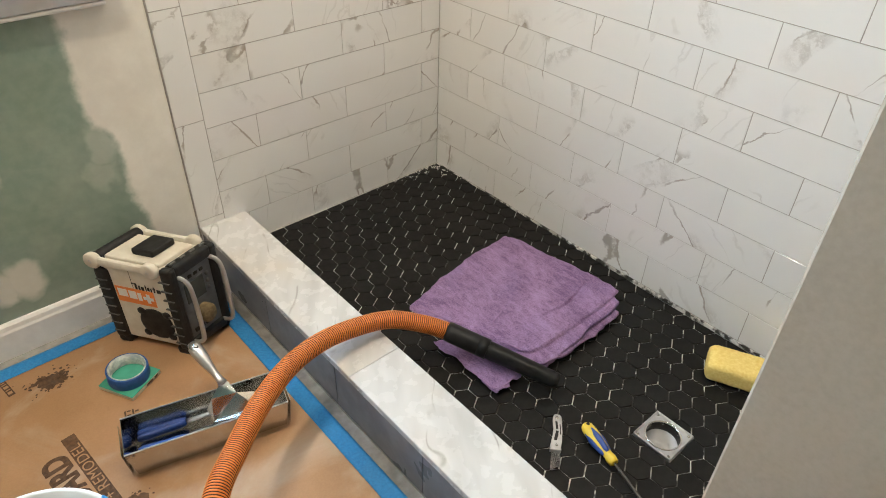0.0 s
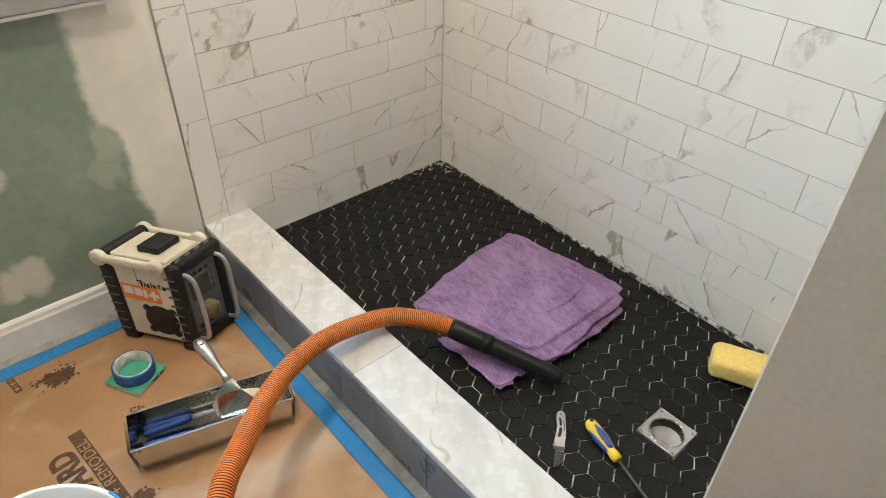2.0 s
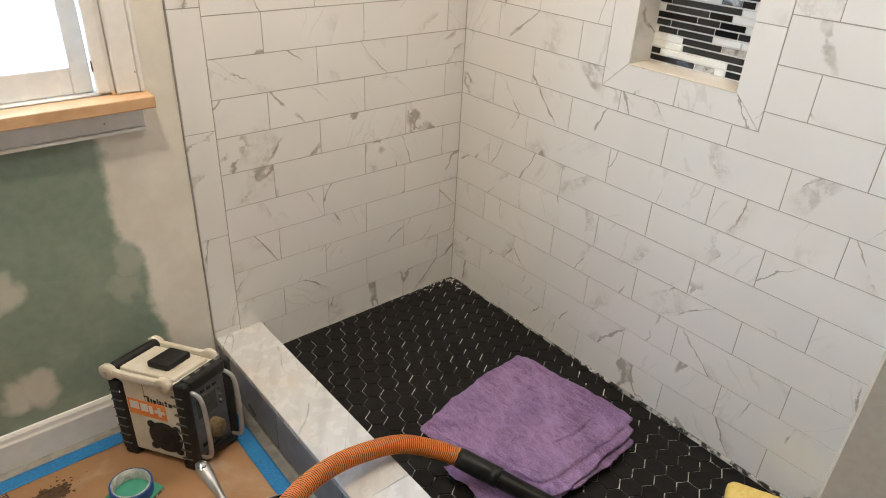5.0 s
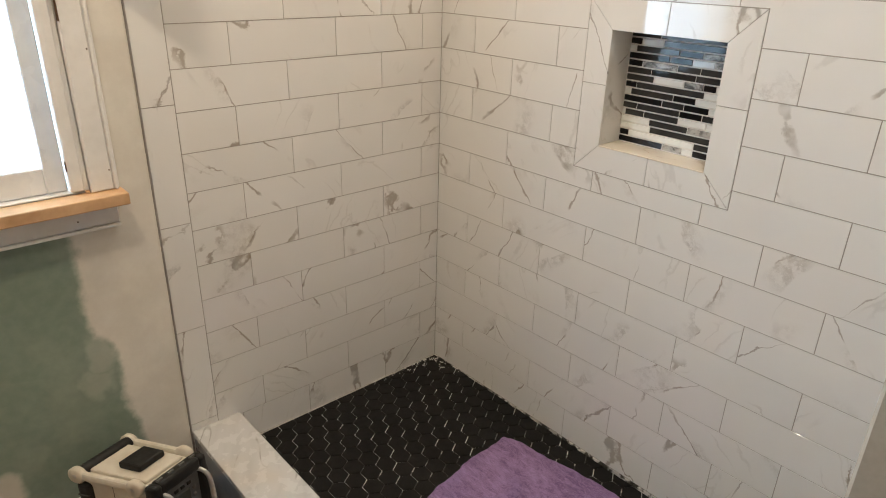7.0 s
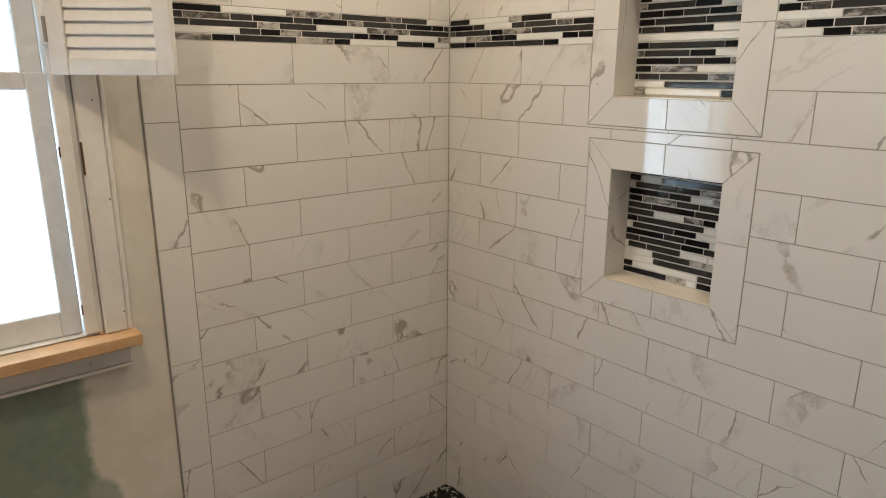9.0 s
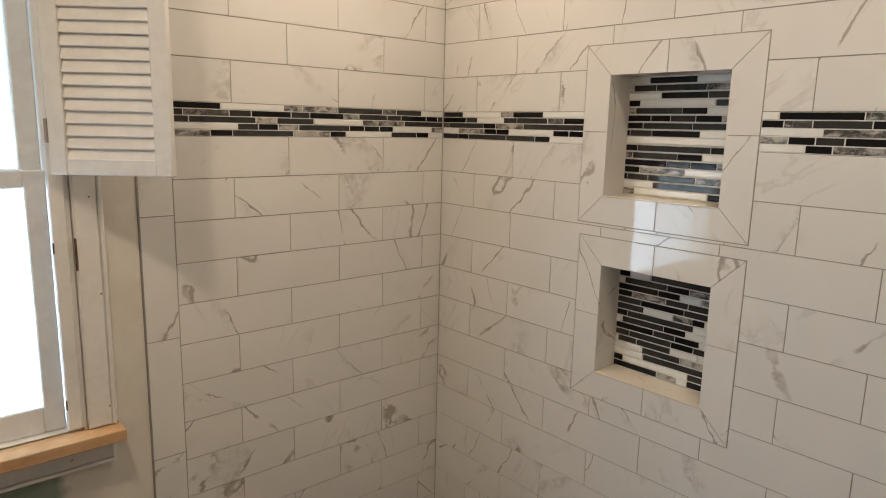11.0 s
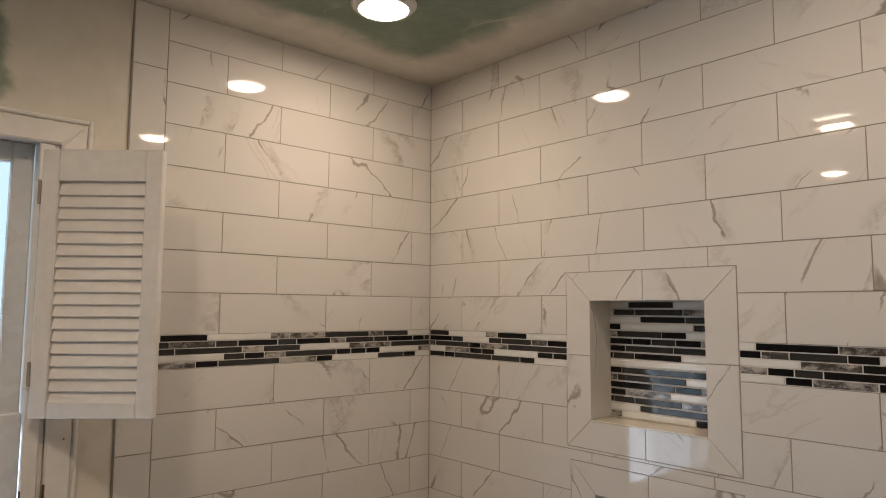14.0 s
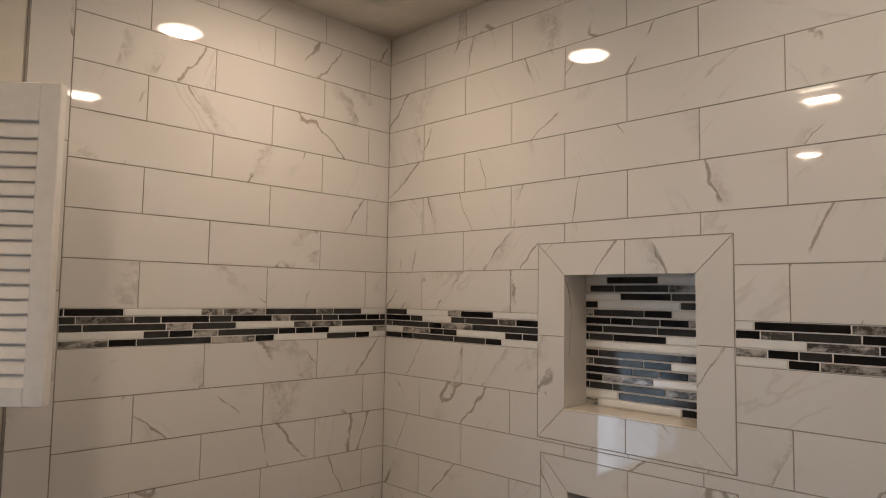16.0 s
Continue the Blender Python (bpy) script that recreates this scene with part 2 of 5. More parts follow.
def mottled_stone():
    """Small polished stone pieces, some nearly black, some pale, all smoky."""
    m = Mat("grey_marble_mosaic", (0.3, 0.3, 0.3), 0.15)
    co = m.coords()
    r = m.random()
    co = m.vmath("ADD", co, m.node("ShaderNodeCombineXYZ", 0, i0=m.math("MULTIPLY", r, 57.3), i1=m.math("MULTIPLY", r, 91.7), i2=m.math("MULTIPLY", r, 33.1)))
    smoke = m.noise(m.vmath("MULTIPLY", co, (0.6, 1.0, 1.0)), 48, 4, 0.6, 0.9)
    level = m.math("MULTIPLY_ADD", m.math("FRACT", m.math("MULTIPLY", r, 23.7)), 0.16, -0.08)
    f = m.remap(m.math("ADD", smoke, level), 0.36, 0.66)
    base = m.mix(f, (0.07, 0.067, 0.064), (0.50, 0.485, 0.46))
    crack = m.remap(m.math("ABSOLUTE", m.math("SUBTRACT", m.noise(co, 60, 2, 0.5, 0.6), 0.5)), 0.0, 0.020, 0.35, 0.0)
    m.put("Base Color", m.mix(crack, base, (0.70, 0.68, 0.65)))
    return m.m


VEINED = mottled_stone()
SHAFT = grainy("dark_tool_steel", (0.05, 0.045, 0.04), (0.10, 0.09, 0.08), 60, 0.4, 0.04, 0.0004, 0.5)
# paler than the bumper: the ribs' edge highlights are put into this colour
PALERIB = grainy("highlit_rubber_rib", (0.05, 0.05, 0.05), (0.12, 0.118, 0.112), 90, 0.6)
BAR = grainy("dull_guard_metal", (0.42, 0.42, 0.43), (0.58, 0.58, 0.58), 40, 0.35, 0.03, 0.0004, 0.6)
DARKPANEL = grainy("dark_radio_panel", (0.075, 0.08, 0.085), (0.12, 0.125, 0.13), 60, 0.4)
LCD = grainy("grey_radio_display", (0.05, 0.055, 0.05), (0.08, 0.085, 0.08), 20, 0.15)
PANEL = grainy("grey_radio_panel", (0.12, 0.12, 0.115), (0.2, 0.2, 0.19), 60, 0.45)
CORK = grainy("worn_dial_rubber_and_hole_shade", (0.11, 0.08, 0.035), (0.27, 0.20, 0.10), 120, 0.8)


def glow(name, colour, strength):
    m = Mat(name, (0.8, 0.8, 0.8), 0.4)
    m.put("Emission Color", (*colour, 1)).put("Emission Strength", strength)
    return m.m


DIFFUSER = glow("lit_diffuser", (1.0, 0.82, 0.62), 60.0)


def outdoors():
    """Overcast daylight, paler low down, with dim blue-green foliage higher up."""
    m = Mat("bright_outdoors", (0.0, 0.0, 0.0), 1.0)
    co = m.coords()
    sep = m.n.new("ShaderNodeSeparateXYZ")
    m.l.new(co, sep.inputs[0])
    hi = m.remap(m.math("MULTIPLY_ADD", m.noise(co, 1.6, 5, 0.7), 0.8, sep.outputs[2]), 1.7, 2.1)
    m.put("Emission Color", m.mix(hi, (0.90, 0.96, 1.0), (0.58, 0.77, 0.86)))
    m.put("Emission Strength", m.remap(hi, 0.0, 1.0, 4.5, 3.6))
    return m.m


OUTSIDE = outdoors()


def window_glass():
    m = Mat("window_glass", (0.9, 0.95, 0.95), 0.02)
    m.put("Transmission Weight", 1.0).put("IOR", 1.45)
    return m.m


GLASS = window_glass()


def drywall(name, edges, soft=1.0, slope=0.0, patches=()):
    """Green moisture board with trowelled joint compound. edges: rows (axis, sign, limit) whose far sides stay green."""
    m = Mat(name, (0.2, 0.25, 0.2), 0.75)
    co = m.coords()
    sep = m.n.new("ShaderNodeSeparateXYZ")
    m.l.new(co, sep.inputs[0])
    wob = m.math("ADD", m.math("MULTIPLY", m.math("SUBTRACT", m.noise(co, 3.2, 2, 0.5, 0.4), 0.5), 0.15),
                 m.math("MULTIPLY", m.math("SUBTRACT", m.noise(co, 13, 4, 0.6), 0.5), 0.075))
    wob = m.math("SUBTRACT", wob, m.math("MULTIPLY", m.math("MULTIPLY_ADD", sep.outputs[2], 0.16, m.math("MINIMUM", sep.outputs[2], 0.8)), slope))
    g = None
    for axis, sign, limit in edges:
        d = m.math("MULTIPLY", m.math("SUBTRACT", sep.outputs[axis], limit), sign)
        s = m.remap(m.math("ADD", d, wob), -0.012 * soft, 0.03 * soft)
        g = s if g is None else m.math("MULTIPLY", g, s)
    spots = m.remap(m.noise(co, 5.5, 3, 0.5, 0.9), 0.62, 0.74, 0.0, 0.10 if patches else 0.5)
    haze = m.remap(m.noise(co, 7, 3, 0.5), 0.45, 0.8, 0.0, 0.14)
    hide = m.math("MAXIMUM", spots, haze)
    bent = m.vmath("ADD", co, m.vmath("MULTIPLY", m.vmath("SUBTRACT", m.node("ShaderNodeTexNoise", 1, Vector=co, Scale=14.0, Detail=3.0), (0.5, 0.5, 0.5)), (0.09, 0.0, 0.09)))
    for px, pz, r, strength in patches:
        far = m.n.new("ShaderNodeVectorMath")
        far.operation = "LENGTH"
        m.l.new(m.vmath("MULTIPLY", m.vmath("SUBTRACT", bent, (px, 0.0, pz)), (1.0, 0.0, 0.75)), far.inputs[0])
        hide = m.math("MAXIMUM", hide, m.remap(far.outputs[1], r * 0.45, r, strength, 0.0))
    g = m.math("MULTIPLY", g, m.math("SUBTRACT", 1.0, hide))
    green = m.mix(m.remap(m.noise(co, 40, 4), 0.3, 0.7), (0.215, 0.280, 0.225), (0.245, 0.308, 0.25))
    mud = m.mix(m.remap(m.noise(co, 8, 5, 0.65), 0.3, 0.75), (0.68, 0.645, 0.575), (0.78, 0.75, 0.68))
    m.put("Base Color", m.mix(g, mud, green))
    m.bump(m.noise(co, 60, 5), 0.12, 0.001)
    return m.m


DRYWALL = drywall("patched_green_drywall", [(0, -1.0, -1.036)], 0.8, 0.125, ((-1.40, 0.16, 0.06, 0.75), (-1.40, 0.45, 0.05, 0.6), (-1.456, 0.154, 0.05, 0.7), (-1.13, 0.46, 0.05, 0.3), (-1.15, 0.38, 0.05, 0.25)))
CEILWALL = drywall("patched_green_ceiling", [(0, -1.0, -0.15), (1, -1.0, -0.15)], 2.6)


def paper_material():
    m = Mat("brown_builders_paper", (0.4, 0.24, 0.12), 0.6)
    co = m.coords()
    base = m.mix(m.remap(m.noise(co, 3.5, 5), 0.3, 0.7), (0.33, 0.185, 0.085), (0.42, 0.245, 0.125))
    fib = m.mix(m.remap(m.noise(co, 260, 3), 0.2, 0.8), (0.94, 0.94, 0.94), (1.05, 1.05, 1.05))
    base = m.mix(1.0, base, fib, "MULTIPLY")
    dust = m.remap(m.noise(co, 3.2, 7, 0.62, 0.8), 0.50, 0.70, 0.0, 0.62)
    m.put("Base Color", m.mix(dust, base, (0.50, 0.41, 0.31)))
    m.put("Roughness", m.remap(m.noise(co, 12, 4), 0.3, 0.7, 0.34, 0.6))
    return m.bump(m.noise(co, 22, 4), 0.15, 0.002).m


PAPER = paper_material()


def towel_material():
    """Brushed microfibre: nap stroked one way and the other, worn paler in patches."""
    m = Mat("purple_microfibre", (0.2, 0.1, 0.3), 0.95)
    co = m.coords()
    streak = m.noise(m.vmath("MULTIPLY", co, (1.0, 0.35, 1.0)), 75, 5, 0.7, 0.6)
    f = m.math("ADD", m.math("MULTIPLY", m.noise(co, 280, 4, 0.7), 0.40), m.math("MULTIPLY", streak, 0.35))
    f = m.math("ADD", f, m.math("MULTIPLY", m.noise(co, 9, 4, 0.6, 0.5), 0.25))
    base = m.mix(m.remap(f, 0.37, 0.63), (0.185, 0.098, 0.25), (0.58, 0.385, 0.70))
    blue = m.remap(m.noise(co, 6, 3, 0.5), 0.5, 0.75, 0.0, 0.45)
    m.put("Base Color", m.mix(blue, base, (0.34, 0.25, 0.58)))
    m.put("Sheen Weight", 0.25).put("Sheen Roughness", 0.5).put("Sheen Tint", (0.75, 0.5, 0.9, 1))
    return m.bump(m.math("ADD", m.noise(co, 500, 3), m.math("ADD", streak, m.noise(co, 45, 5, 0.7))), 1.0, 0.009).m


TOWEL = towel_material()
HEM = grainy("lilac_hem_stitching", (0.32, 0.18, 0.42), (0.50, 0.33, 0.58), 300, 0.95, 0.5, 0.002)
NOZZLE = grainy("scuffed_black_plastic", (0.005, 0.005, 0.005), (0.016, 0.016, 0.016), 45, 0.36, 0.2, 0.0010, 0, 9, 0.22)
ROLLBLUE = grainy("blue_tape_roll", (0.012, 0.06, 0.24), (0.02, 0.10, 0.34), 120, 0.5, 0.1, 0.0005)
CORE = grainy("printed_card_core", (0.30, 0.34, 0.34), (0.62, 0.63, 0.58), 60, 0.5, 0.05, 0.0003, 0, 60)


# ---- mesh helpers ----
def fill(name, bm, *mats):
    me = bpy.data.meshes.new(name)
    bmesh.ops.recalc_face_normals(bm, faces=bm.faces)
    bm.to_mesh(me)
    bm.free()
    for mt in mats:
        me.materials.append(mt)
    return me


def part(name, bm, material, parent, label="", m=None):
    """Links a bmesh as one mesh object under a thing or a part, in the parent's space."""
    mats = material if isinstance(material, (list, tuple)) else [material]
    ob = new(name, fill(name, bm, *mats))
    ob.parent = parent
    if m is not None:
        ob.matrix_basis = m
    if label:
        tagged(ob, label)
    return ob


def thing(name, m, label, category, group="", kind=""):
    ob = new(name)
    ob.empty_display_size = 0.05
    ob.matrix_basis = m
    return tagged(ob, label, category, group, kind)


def solid(name, bm, material, label, category, kind="", m=None, group=""):
    mats = material if isinstance(material, (list, tuple)) else [material]
    ob = new(name, fill(name, bm, *mats))
    if m is not None:
        ob.matrix_basis = m
    return tagged(ob, label, category, group, kind)


def box(bm, x0, x1, y0, y1, z0, z1, bevel=0.0, seg=1, mat=0):
    before = set(bm.faces)
    v = [bm.verts.new(c) for c in ((x0, y0, z0), (x1, y0, z0), (x1, y1, z0), (x0, y1, z0), (x0, y0, z1), (x1, y0, z1), (x1, y1, z1), (x0, y1, z1))]
    fs = [bm.faces.new([v[i] for i in q]) for q in ((3, 2, 1, 0), (4, 5, 6, 7), (0, 1, 5, 4), (1, 2, 6, 5), (2, 3, 7, 6), (3, 0, 4, 7))]
    if bevel:
        es = {e for f in fs for e in f.edges}
        bmesh.ops.bevel(bm, geom=list(es), offset=bevel, segments=seg, profile=0.5, affect="EDGES")
    for f in set(bm.faces) - before:
        f.material_index = mat
    return bm


def boxed(*a, **k):
    return box(bmesh.new(), *a, **k)


def turn(bm, profile, seg=32, mat=0, smooth=True):
    """A body of revolution round z from (radius, z) rows."""
    rings = []
    for r, z in profile:
        rings.append([bm.verts.new((r * math.cos(2 * math.pi * i / seg), r * math.sin(2 * math.pi * i / seg), z)) for i in range(seg)] if r > 1e-6 else [bm.verts.new((0, 0, z))])
    for a, b in zip(rings, rings[1:]):
        for i in range(seg):
            j = (i + 1) % seg
            q = [a[i % len(a)], a[j % len(a)], b[j % len(b)], b[i % len(b)]]
            q = list(dict.fromkeys(q))
            if len(q) > 2:
                f = bm.faces.new(q)
                f.smooth, f.material_index = smooth, mat
    return bm


def sweep(bm, pts, radius, seg=12, mats=None, cap=True):
    """A tube along points; radius: a number or one per point; mats: a material index per ring."""
    pts = [Vector(p) for p in pts]
    n = len(pts)
    rad = radius if isinstance(radius, list) else [radius] * n
    up, rings = Vector((0.03, 0.02, 1)), []
    for i, p in enumerate(pts):
        t = (pts[min(i + 1, n - 1)] - pts[max(i - 1, 0)]).normalized()
        a = t.cross(up)
        if a.length < 1e-4:
            a = t.cross(Vector((1, 0, 0)))
        a.normalize()
        b = a.cross(t)
        up = b
        rings.append([bm.verts.new(p + rad[i] * (a * math.cos(2 * math.pi * k / seg) + b * math.sin(2 * math.pi * k / seg))) for k in range(seg)])
    for i in range(n - 1):
        for k in range(seg):
            f = bm.faces.new((rings[i][k], rings[i][(k + 1) % seg], rings[i + 1][(k + 1) % seg], rings[i + 1][k]))
            f.smooth = True
            f.material_index = mats[i] if mats else 0
    if cap:
        bm.faces.new(rings[0][::-1])
        bm.faces.new(rings[-1])
    return bm


def spline(points, step):
    """A smooth curve through the points, sampled every step metres."""
    pts = [Vector(p) for p in points]
    ext = [2 * pts[0] - pts[1]] + pts + [2 * pts[-1] - pts[-2]]
    fine = []
    for i in range(1, len(ext) - 2):
        a, b, c, d = ext[i - 1:i + 3]
        for k in range(60):
            t = k / 60
            fine.append(0.5 * (2 * b + (c - a) * t + (2 * a - 5 * b + 4 * c - d) * t * t + (3 * b - a - 3 * c + d) * t ** 3))
    fine.append(pts[-1])
    out, acc = [fine[0]], 0.0
    for p, q in zip(fine, fine[1:]):
        seg = (q - p).length
        while acc + seg >= step:
            p = p.lerp(q, (step - acc) / seg)
            seg = (q - p).length
            out.append(p.copy())
            acc = 0.0
        acc += seg
    return out


def prism(pts, depth, chamfer=0.0004, mat=0):
    """A slab in the x-z plane: front at y = 0 facing -y, depth behind it, with a small chamfer round the front."""
    bm = bmesh.new()
    n = len(pts)
    c = Vector((sum(p[0] for p in pts) / n, 0, sum(p[1] for p in pts) / n))
    front, rim, back = [], [], []
    for u, v in pts:
        w = Vector((u, 0, v))
        d = (c - w)
        d = Vector((math.copysign(min(abs(d.x), chamfer), d.x), 0, math.copysign(min(abs(d.z), chamfer), d.z)))
        front.append(bm.verts.new(w + d))
        rim.append(bm.verts.new(w + Vector((0, chamfer, 0))))
        back.append(bm.verts.new(w + Vector((0, depth, 0))))
    bm.faces.new(front)
    for i in range(n):
        j = (i + 1) % n
        bm.faces.new((front[i], front[j], rim[j], rim[i]))
        bm.faces.new((rim[i], rim[j], back[j], back[i]))
    for f in bm.faces:
        f.material_index = mat
    return bm


def slab(u0, u1, v0, v1, holes, depth):
    """A panel in the x-z plane with right-angled holes through it, front at y = 0."""
    us = sorted({u0, u1, *[min(max(h[i], u0), u1) for h in holes for i in (0, 1)]})
    vs = sorted({v0, v1, *[min(max(h[i], v0), v1) for h in holes for i in (2, 3)]})
    bm = bmesh.new()
    grid = {}
    for a in us:
        for b in vs:
            grid[a, b] = bm.verts.new((a, 0, b))
    for a, c in zip(us, us[1:]):
        for b, d in zip(vs, vs[1:]):
            mu, mv = (a + c) / 2, (b + d) / 2
            if not any(h[0] < mu < h[1] and h[2] < mv < h[3] for h in holes):
                bm.faces.new((grid[a, b], grid[c, b], grid[c, d], grid[a, d]))
    bmesh.ops.delete(bm, geom=[v for v in bm.verts if not v.link_faces], context="VERTS")
    bmesh.ops.dissolve_limit(bm, angle_limit=0.01, verts=bm.verts, edges=bm.edges)
    ext = bmesh.ops.extrude_face_region(bm, geom=list(bm.faces))
    bmesh.ops.translate(bm, vec=(0, depth, 0), verts=[g for g in ext["geom"] if isinstance(g, bmesh.types.BMVert)])
    return bm


def letters(text, size, material, parent, m, name="print", spacing=1.0, weight=0.0):
    """Flat lettering in the built-in font as one mesh."""
    cu = bpy.data.curves.new("lettering", "FONT")
    cu.body, cu.size, cu.extrude, cu.space_character = text, size, 0.0002, spacing
    cu.offset = weight
    tmp = new("lettering", cu)
    bpy.context.view_layer.update()
    me = bpy.data.meshes.new_from_object(tmp.evaluated_get(bpy.context.evaluated_depsgraph_get()))
    bpy.data.objects.remove(tmp)
    me.materials.clear()
    me.materials.append(material)
    ob = new(name, me)
    ob.parent, ob.matrix_basis = parent, m
    return ob


# ---- structure ----
NICHES = [(0.560, 1.001, 0.885, 1.318), (0.551, 1.000, 1.354, 1.796)]   # outer frames: u0, u1, z0, z1
RIM = 0.0725
HOLES = [(a + RIM, b - RIM, c + RIM, d - RIM) for a, b, c, d in NICHES]
WIN = (-1.93, -1.112, 0.882, 2.067)

wall_north_tiled = solid("wall_north_tiled", slab(-0.9375, 0.13, -0.12, CEIL, [], 0.13), GROUT, "grouted backing of the tiled shower wall", "wall", "structure", pose(0, 0.0018, 0))
wall_north = solid("wall_north", slab(WEST, -0.9380, -0.12, CEIL, [WIN], 0.13), DRYWALL, "green moisture drywall patched with white joint compound", "wall", "structure", pose(0, 0.001, 0))
wall_east = solid("wall_east", slab(0.0018, 1.72, -0.12, CEIL, [(a - 0.004, b + 0.004, c - 0.004, d + 0.004) for a, b, c, d in HOLES], 0.13), GROUT, "grouted shower wall with two recessed niches", "wall", "structure", pose(0.0018, 0, 0, 0, 0, -90))
wall_end = solid("wall_end", boxed(-0.95, 0.0, END_Y - 0.17, END_Y, FLOOR - 0.08, CEIL, 0.003), GREYWALL, "painted grey end wall of the shower", "wall", "structure")
wall_west = solid("wall_west", boxed(WEST - 0.12, WEST, SOUTH, 0.0, -0.12, CEIL), ROOMWALL, "plain painted bathroom wall", "wall", "structure")
wall_south = solid("wall_south", boxed(WEST, 0.0, SOUTH - 0.12, SOUTH, -0.12, CEIL), ROOMWALL, "plain painted bathroom wall", "wall", "structure")
wall_southeast = solid("wall_southeast", boxed(0.004, 0.12, SOUTH, -1.722, -0.12, CEIL), ROOMWALL, "plain painted bathroom wall", "wall", "structure")
ceiling = solid("ceiling", boxed(WEST - 0.12, 0.13, SOUTH - 0.12, 0.13, CEIL, CEIL + 0.1), CEILWALL, "green drywall ceiling patched with joint compound", "ceiling", "structure")
floor = solid("floor", boxed(WEST, -0.935, SOUTH, 0.0, FLOOR - 0.08, FLOOR), FLOORTILE, "dusty grey stone tile floor", "floor", "structure")
floor_south = solid("floor_south", boxed(-0.935, 0.0, SOUTH, END_Y - 0.17, FLOOR - 0.08, FLOOR), FLOORTILE, "dusty grey stone tile floor", "floor", "structure")

backdrop = solid("backdrop", boxed(-5.5, 2.5, 2.5, 2.52, -1.0, 4.0), OUTSIDE, "blown-out daylight outside the window", "backdrop", "structure")

# shower pan: a bed that falls gently to the drain
DRAIN = (-0.411, -1.296)


def pan_height(x, y):
    return -0.02 * max(0.0, 1.0 - math.hypot(x - DRAIN[0], y - DRAIN[1]) / 1.2)


def pan_bed():
    bm = bmesh.new()
    nx, ny = 40, 80
    vs = [[bm.verts.new((-0.80 + 0.80 * i / nx, END_Y - END_Y * j / ny, pan_height(-0.80 + 0.80 * i / nx, END_Y - END_Y * j / ny) - 0.0040)) for j in range(ny + 1)] for i in range(nx + 1)]
    for i in range(nx):
        for j in range(ny):
            cx, cy = vs[i][j].co.x + 0.01, vs[i][j].co.y + 0.01
            if math.hypot(cx - DRAIN[0], cy - DRAIN[1]) > 0.045:
                bm.faces.new((vs[i][j], vs[i + 1][j], vs[i + 1][j + 1], vs[i][j + 1]))
    return bm


shower_pan = solid("shower_pan", pan_bed(), BED, "mortar bed under black hexagon mosaic", "shower floor", "structure")

# baseboard
bb = bmesh.new()
prof = [(0, 0), (-0.014, 0), (-0.014, 0.068), (-0.011, 0.074), (-0.0095, 0.084), (-0.005, 0.090), (0, 0.091)]
ra = [bm_v for bm_v in (bb.verts.new((-0.955, y, z)) for y, z in prof)]
rb = [bm_v for bm_v in (bb.verts.new((WEST, y, z)) for y, z in prof)]
for i in range(len(prof)):
    j = (i + 1) % len(prof)
    bb.faces.new((ra[i], ra[j], rb[j], rb[i]))
bb.faces.new(ra)
bb.faces.new(rb[::-1])
baseboard = solid("baseboard", bb, WHITE, "white painted wooden baseboard", "baseboard", "structure", pose(0, 0, FLOOR) @ Matrix.Diagonal((1, 1, 1.165, 1)))

# metal edge where the tile stops
solid("trim", boxed(-0.9420, -0.9375, -0.002, 0.001, FLOOR, CEIL - 0.001, 0.001), DARKMETAL, "dark metal tile edge strip", "trim", "structure")

# ---- curb ----
curb = solid("curb", boxed(-0.931, -0.797, END_Y, 0.0, -0.12, 0.0945), MOSGROUT, "mortar core of the shower curb", "curb", "structure")
for y0, y1 in ((-0.7660, -0.001), (END_Y + 0.001, -0.7668)):
    part("cap_stone", boxed(-0.9365, -0.790, y0, y1, 0.095, 0.115, 0.0022, 2), STONE, curb, "white marble slab with soft grey veins")
cuts = [-0.001, -0.371, -0.701, -1.029, -1.357, END_Y + 0.001]
for y1, y0 in zip(cuts, cuts[1:]):
    part("face_tile", boxed(-0.9345, -0.931, y0 + 0.001, y1 - 0.001, FLOOR + 0.002, 0.094, 0.0006), CURBFACE, curb, "blue-grey stone tile")
    part("face_tile", boxed(-0.797, -0.7935, y0 + 0.001, y1 - 0.001, -0.018, 0.094, 0.0006), TILE, curb)

# ---- window in the north wall ----
window_1 = thing("window_1", pose(0, 0, 0), "white double-hung sash window with bare pine stool", "window", kind="structure")


def casing(pts, y1=-0.018):
    """A moulded board in the wall's plane."""
    bm = prism(pts, 0.018, 0.004)
    bmesh.ops.translate(bm, vec=(0, y1, 0), verts=bm.verts)
    return bm


X0, X1, Z0, Z1 = WIN
CW, CI = 0.051, 0.033      # casing width and its reveal
HZ = Z1 - 0.012            # underside of the head casing
part("casing", casing([(X1 + CI, Z0), (X1 + CI + CW, Z0), (X1 + CI + CW, HZ + CW), (X1 + CI, HZ)]), WHITE, window_1)
part("casing", casing([(X0 - CI, Z0), (X0 - CI - CW, Z0), (X0 - CI - CW, HZ + CW), (X0 - CI, HZ)]), WHITE, window_1)
part("casing", casing([(X0 - CI, HZ), (X1 + CI, HZ), (X1 + CI + CW, HZ + CW), (X0 - CI - CW, HZ + CW)]), WHITE, window_1)
part("backband", boxed(X1 + CI + CW, X1 + CI + CW + 0.010, -0.0205, 0.0, Z0, HZ + CW + 0.0105, 0.003), WHITE, window_1)
part("backband", boxed(X0 - CI - CW, X1 + CI + CW, -0.0205, 0.0, HZ + CW + 0.0005, HZ + CW + 0.0105, 0.003), WHITE, window_1)
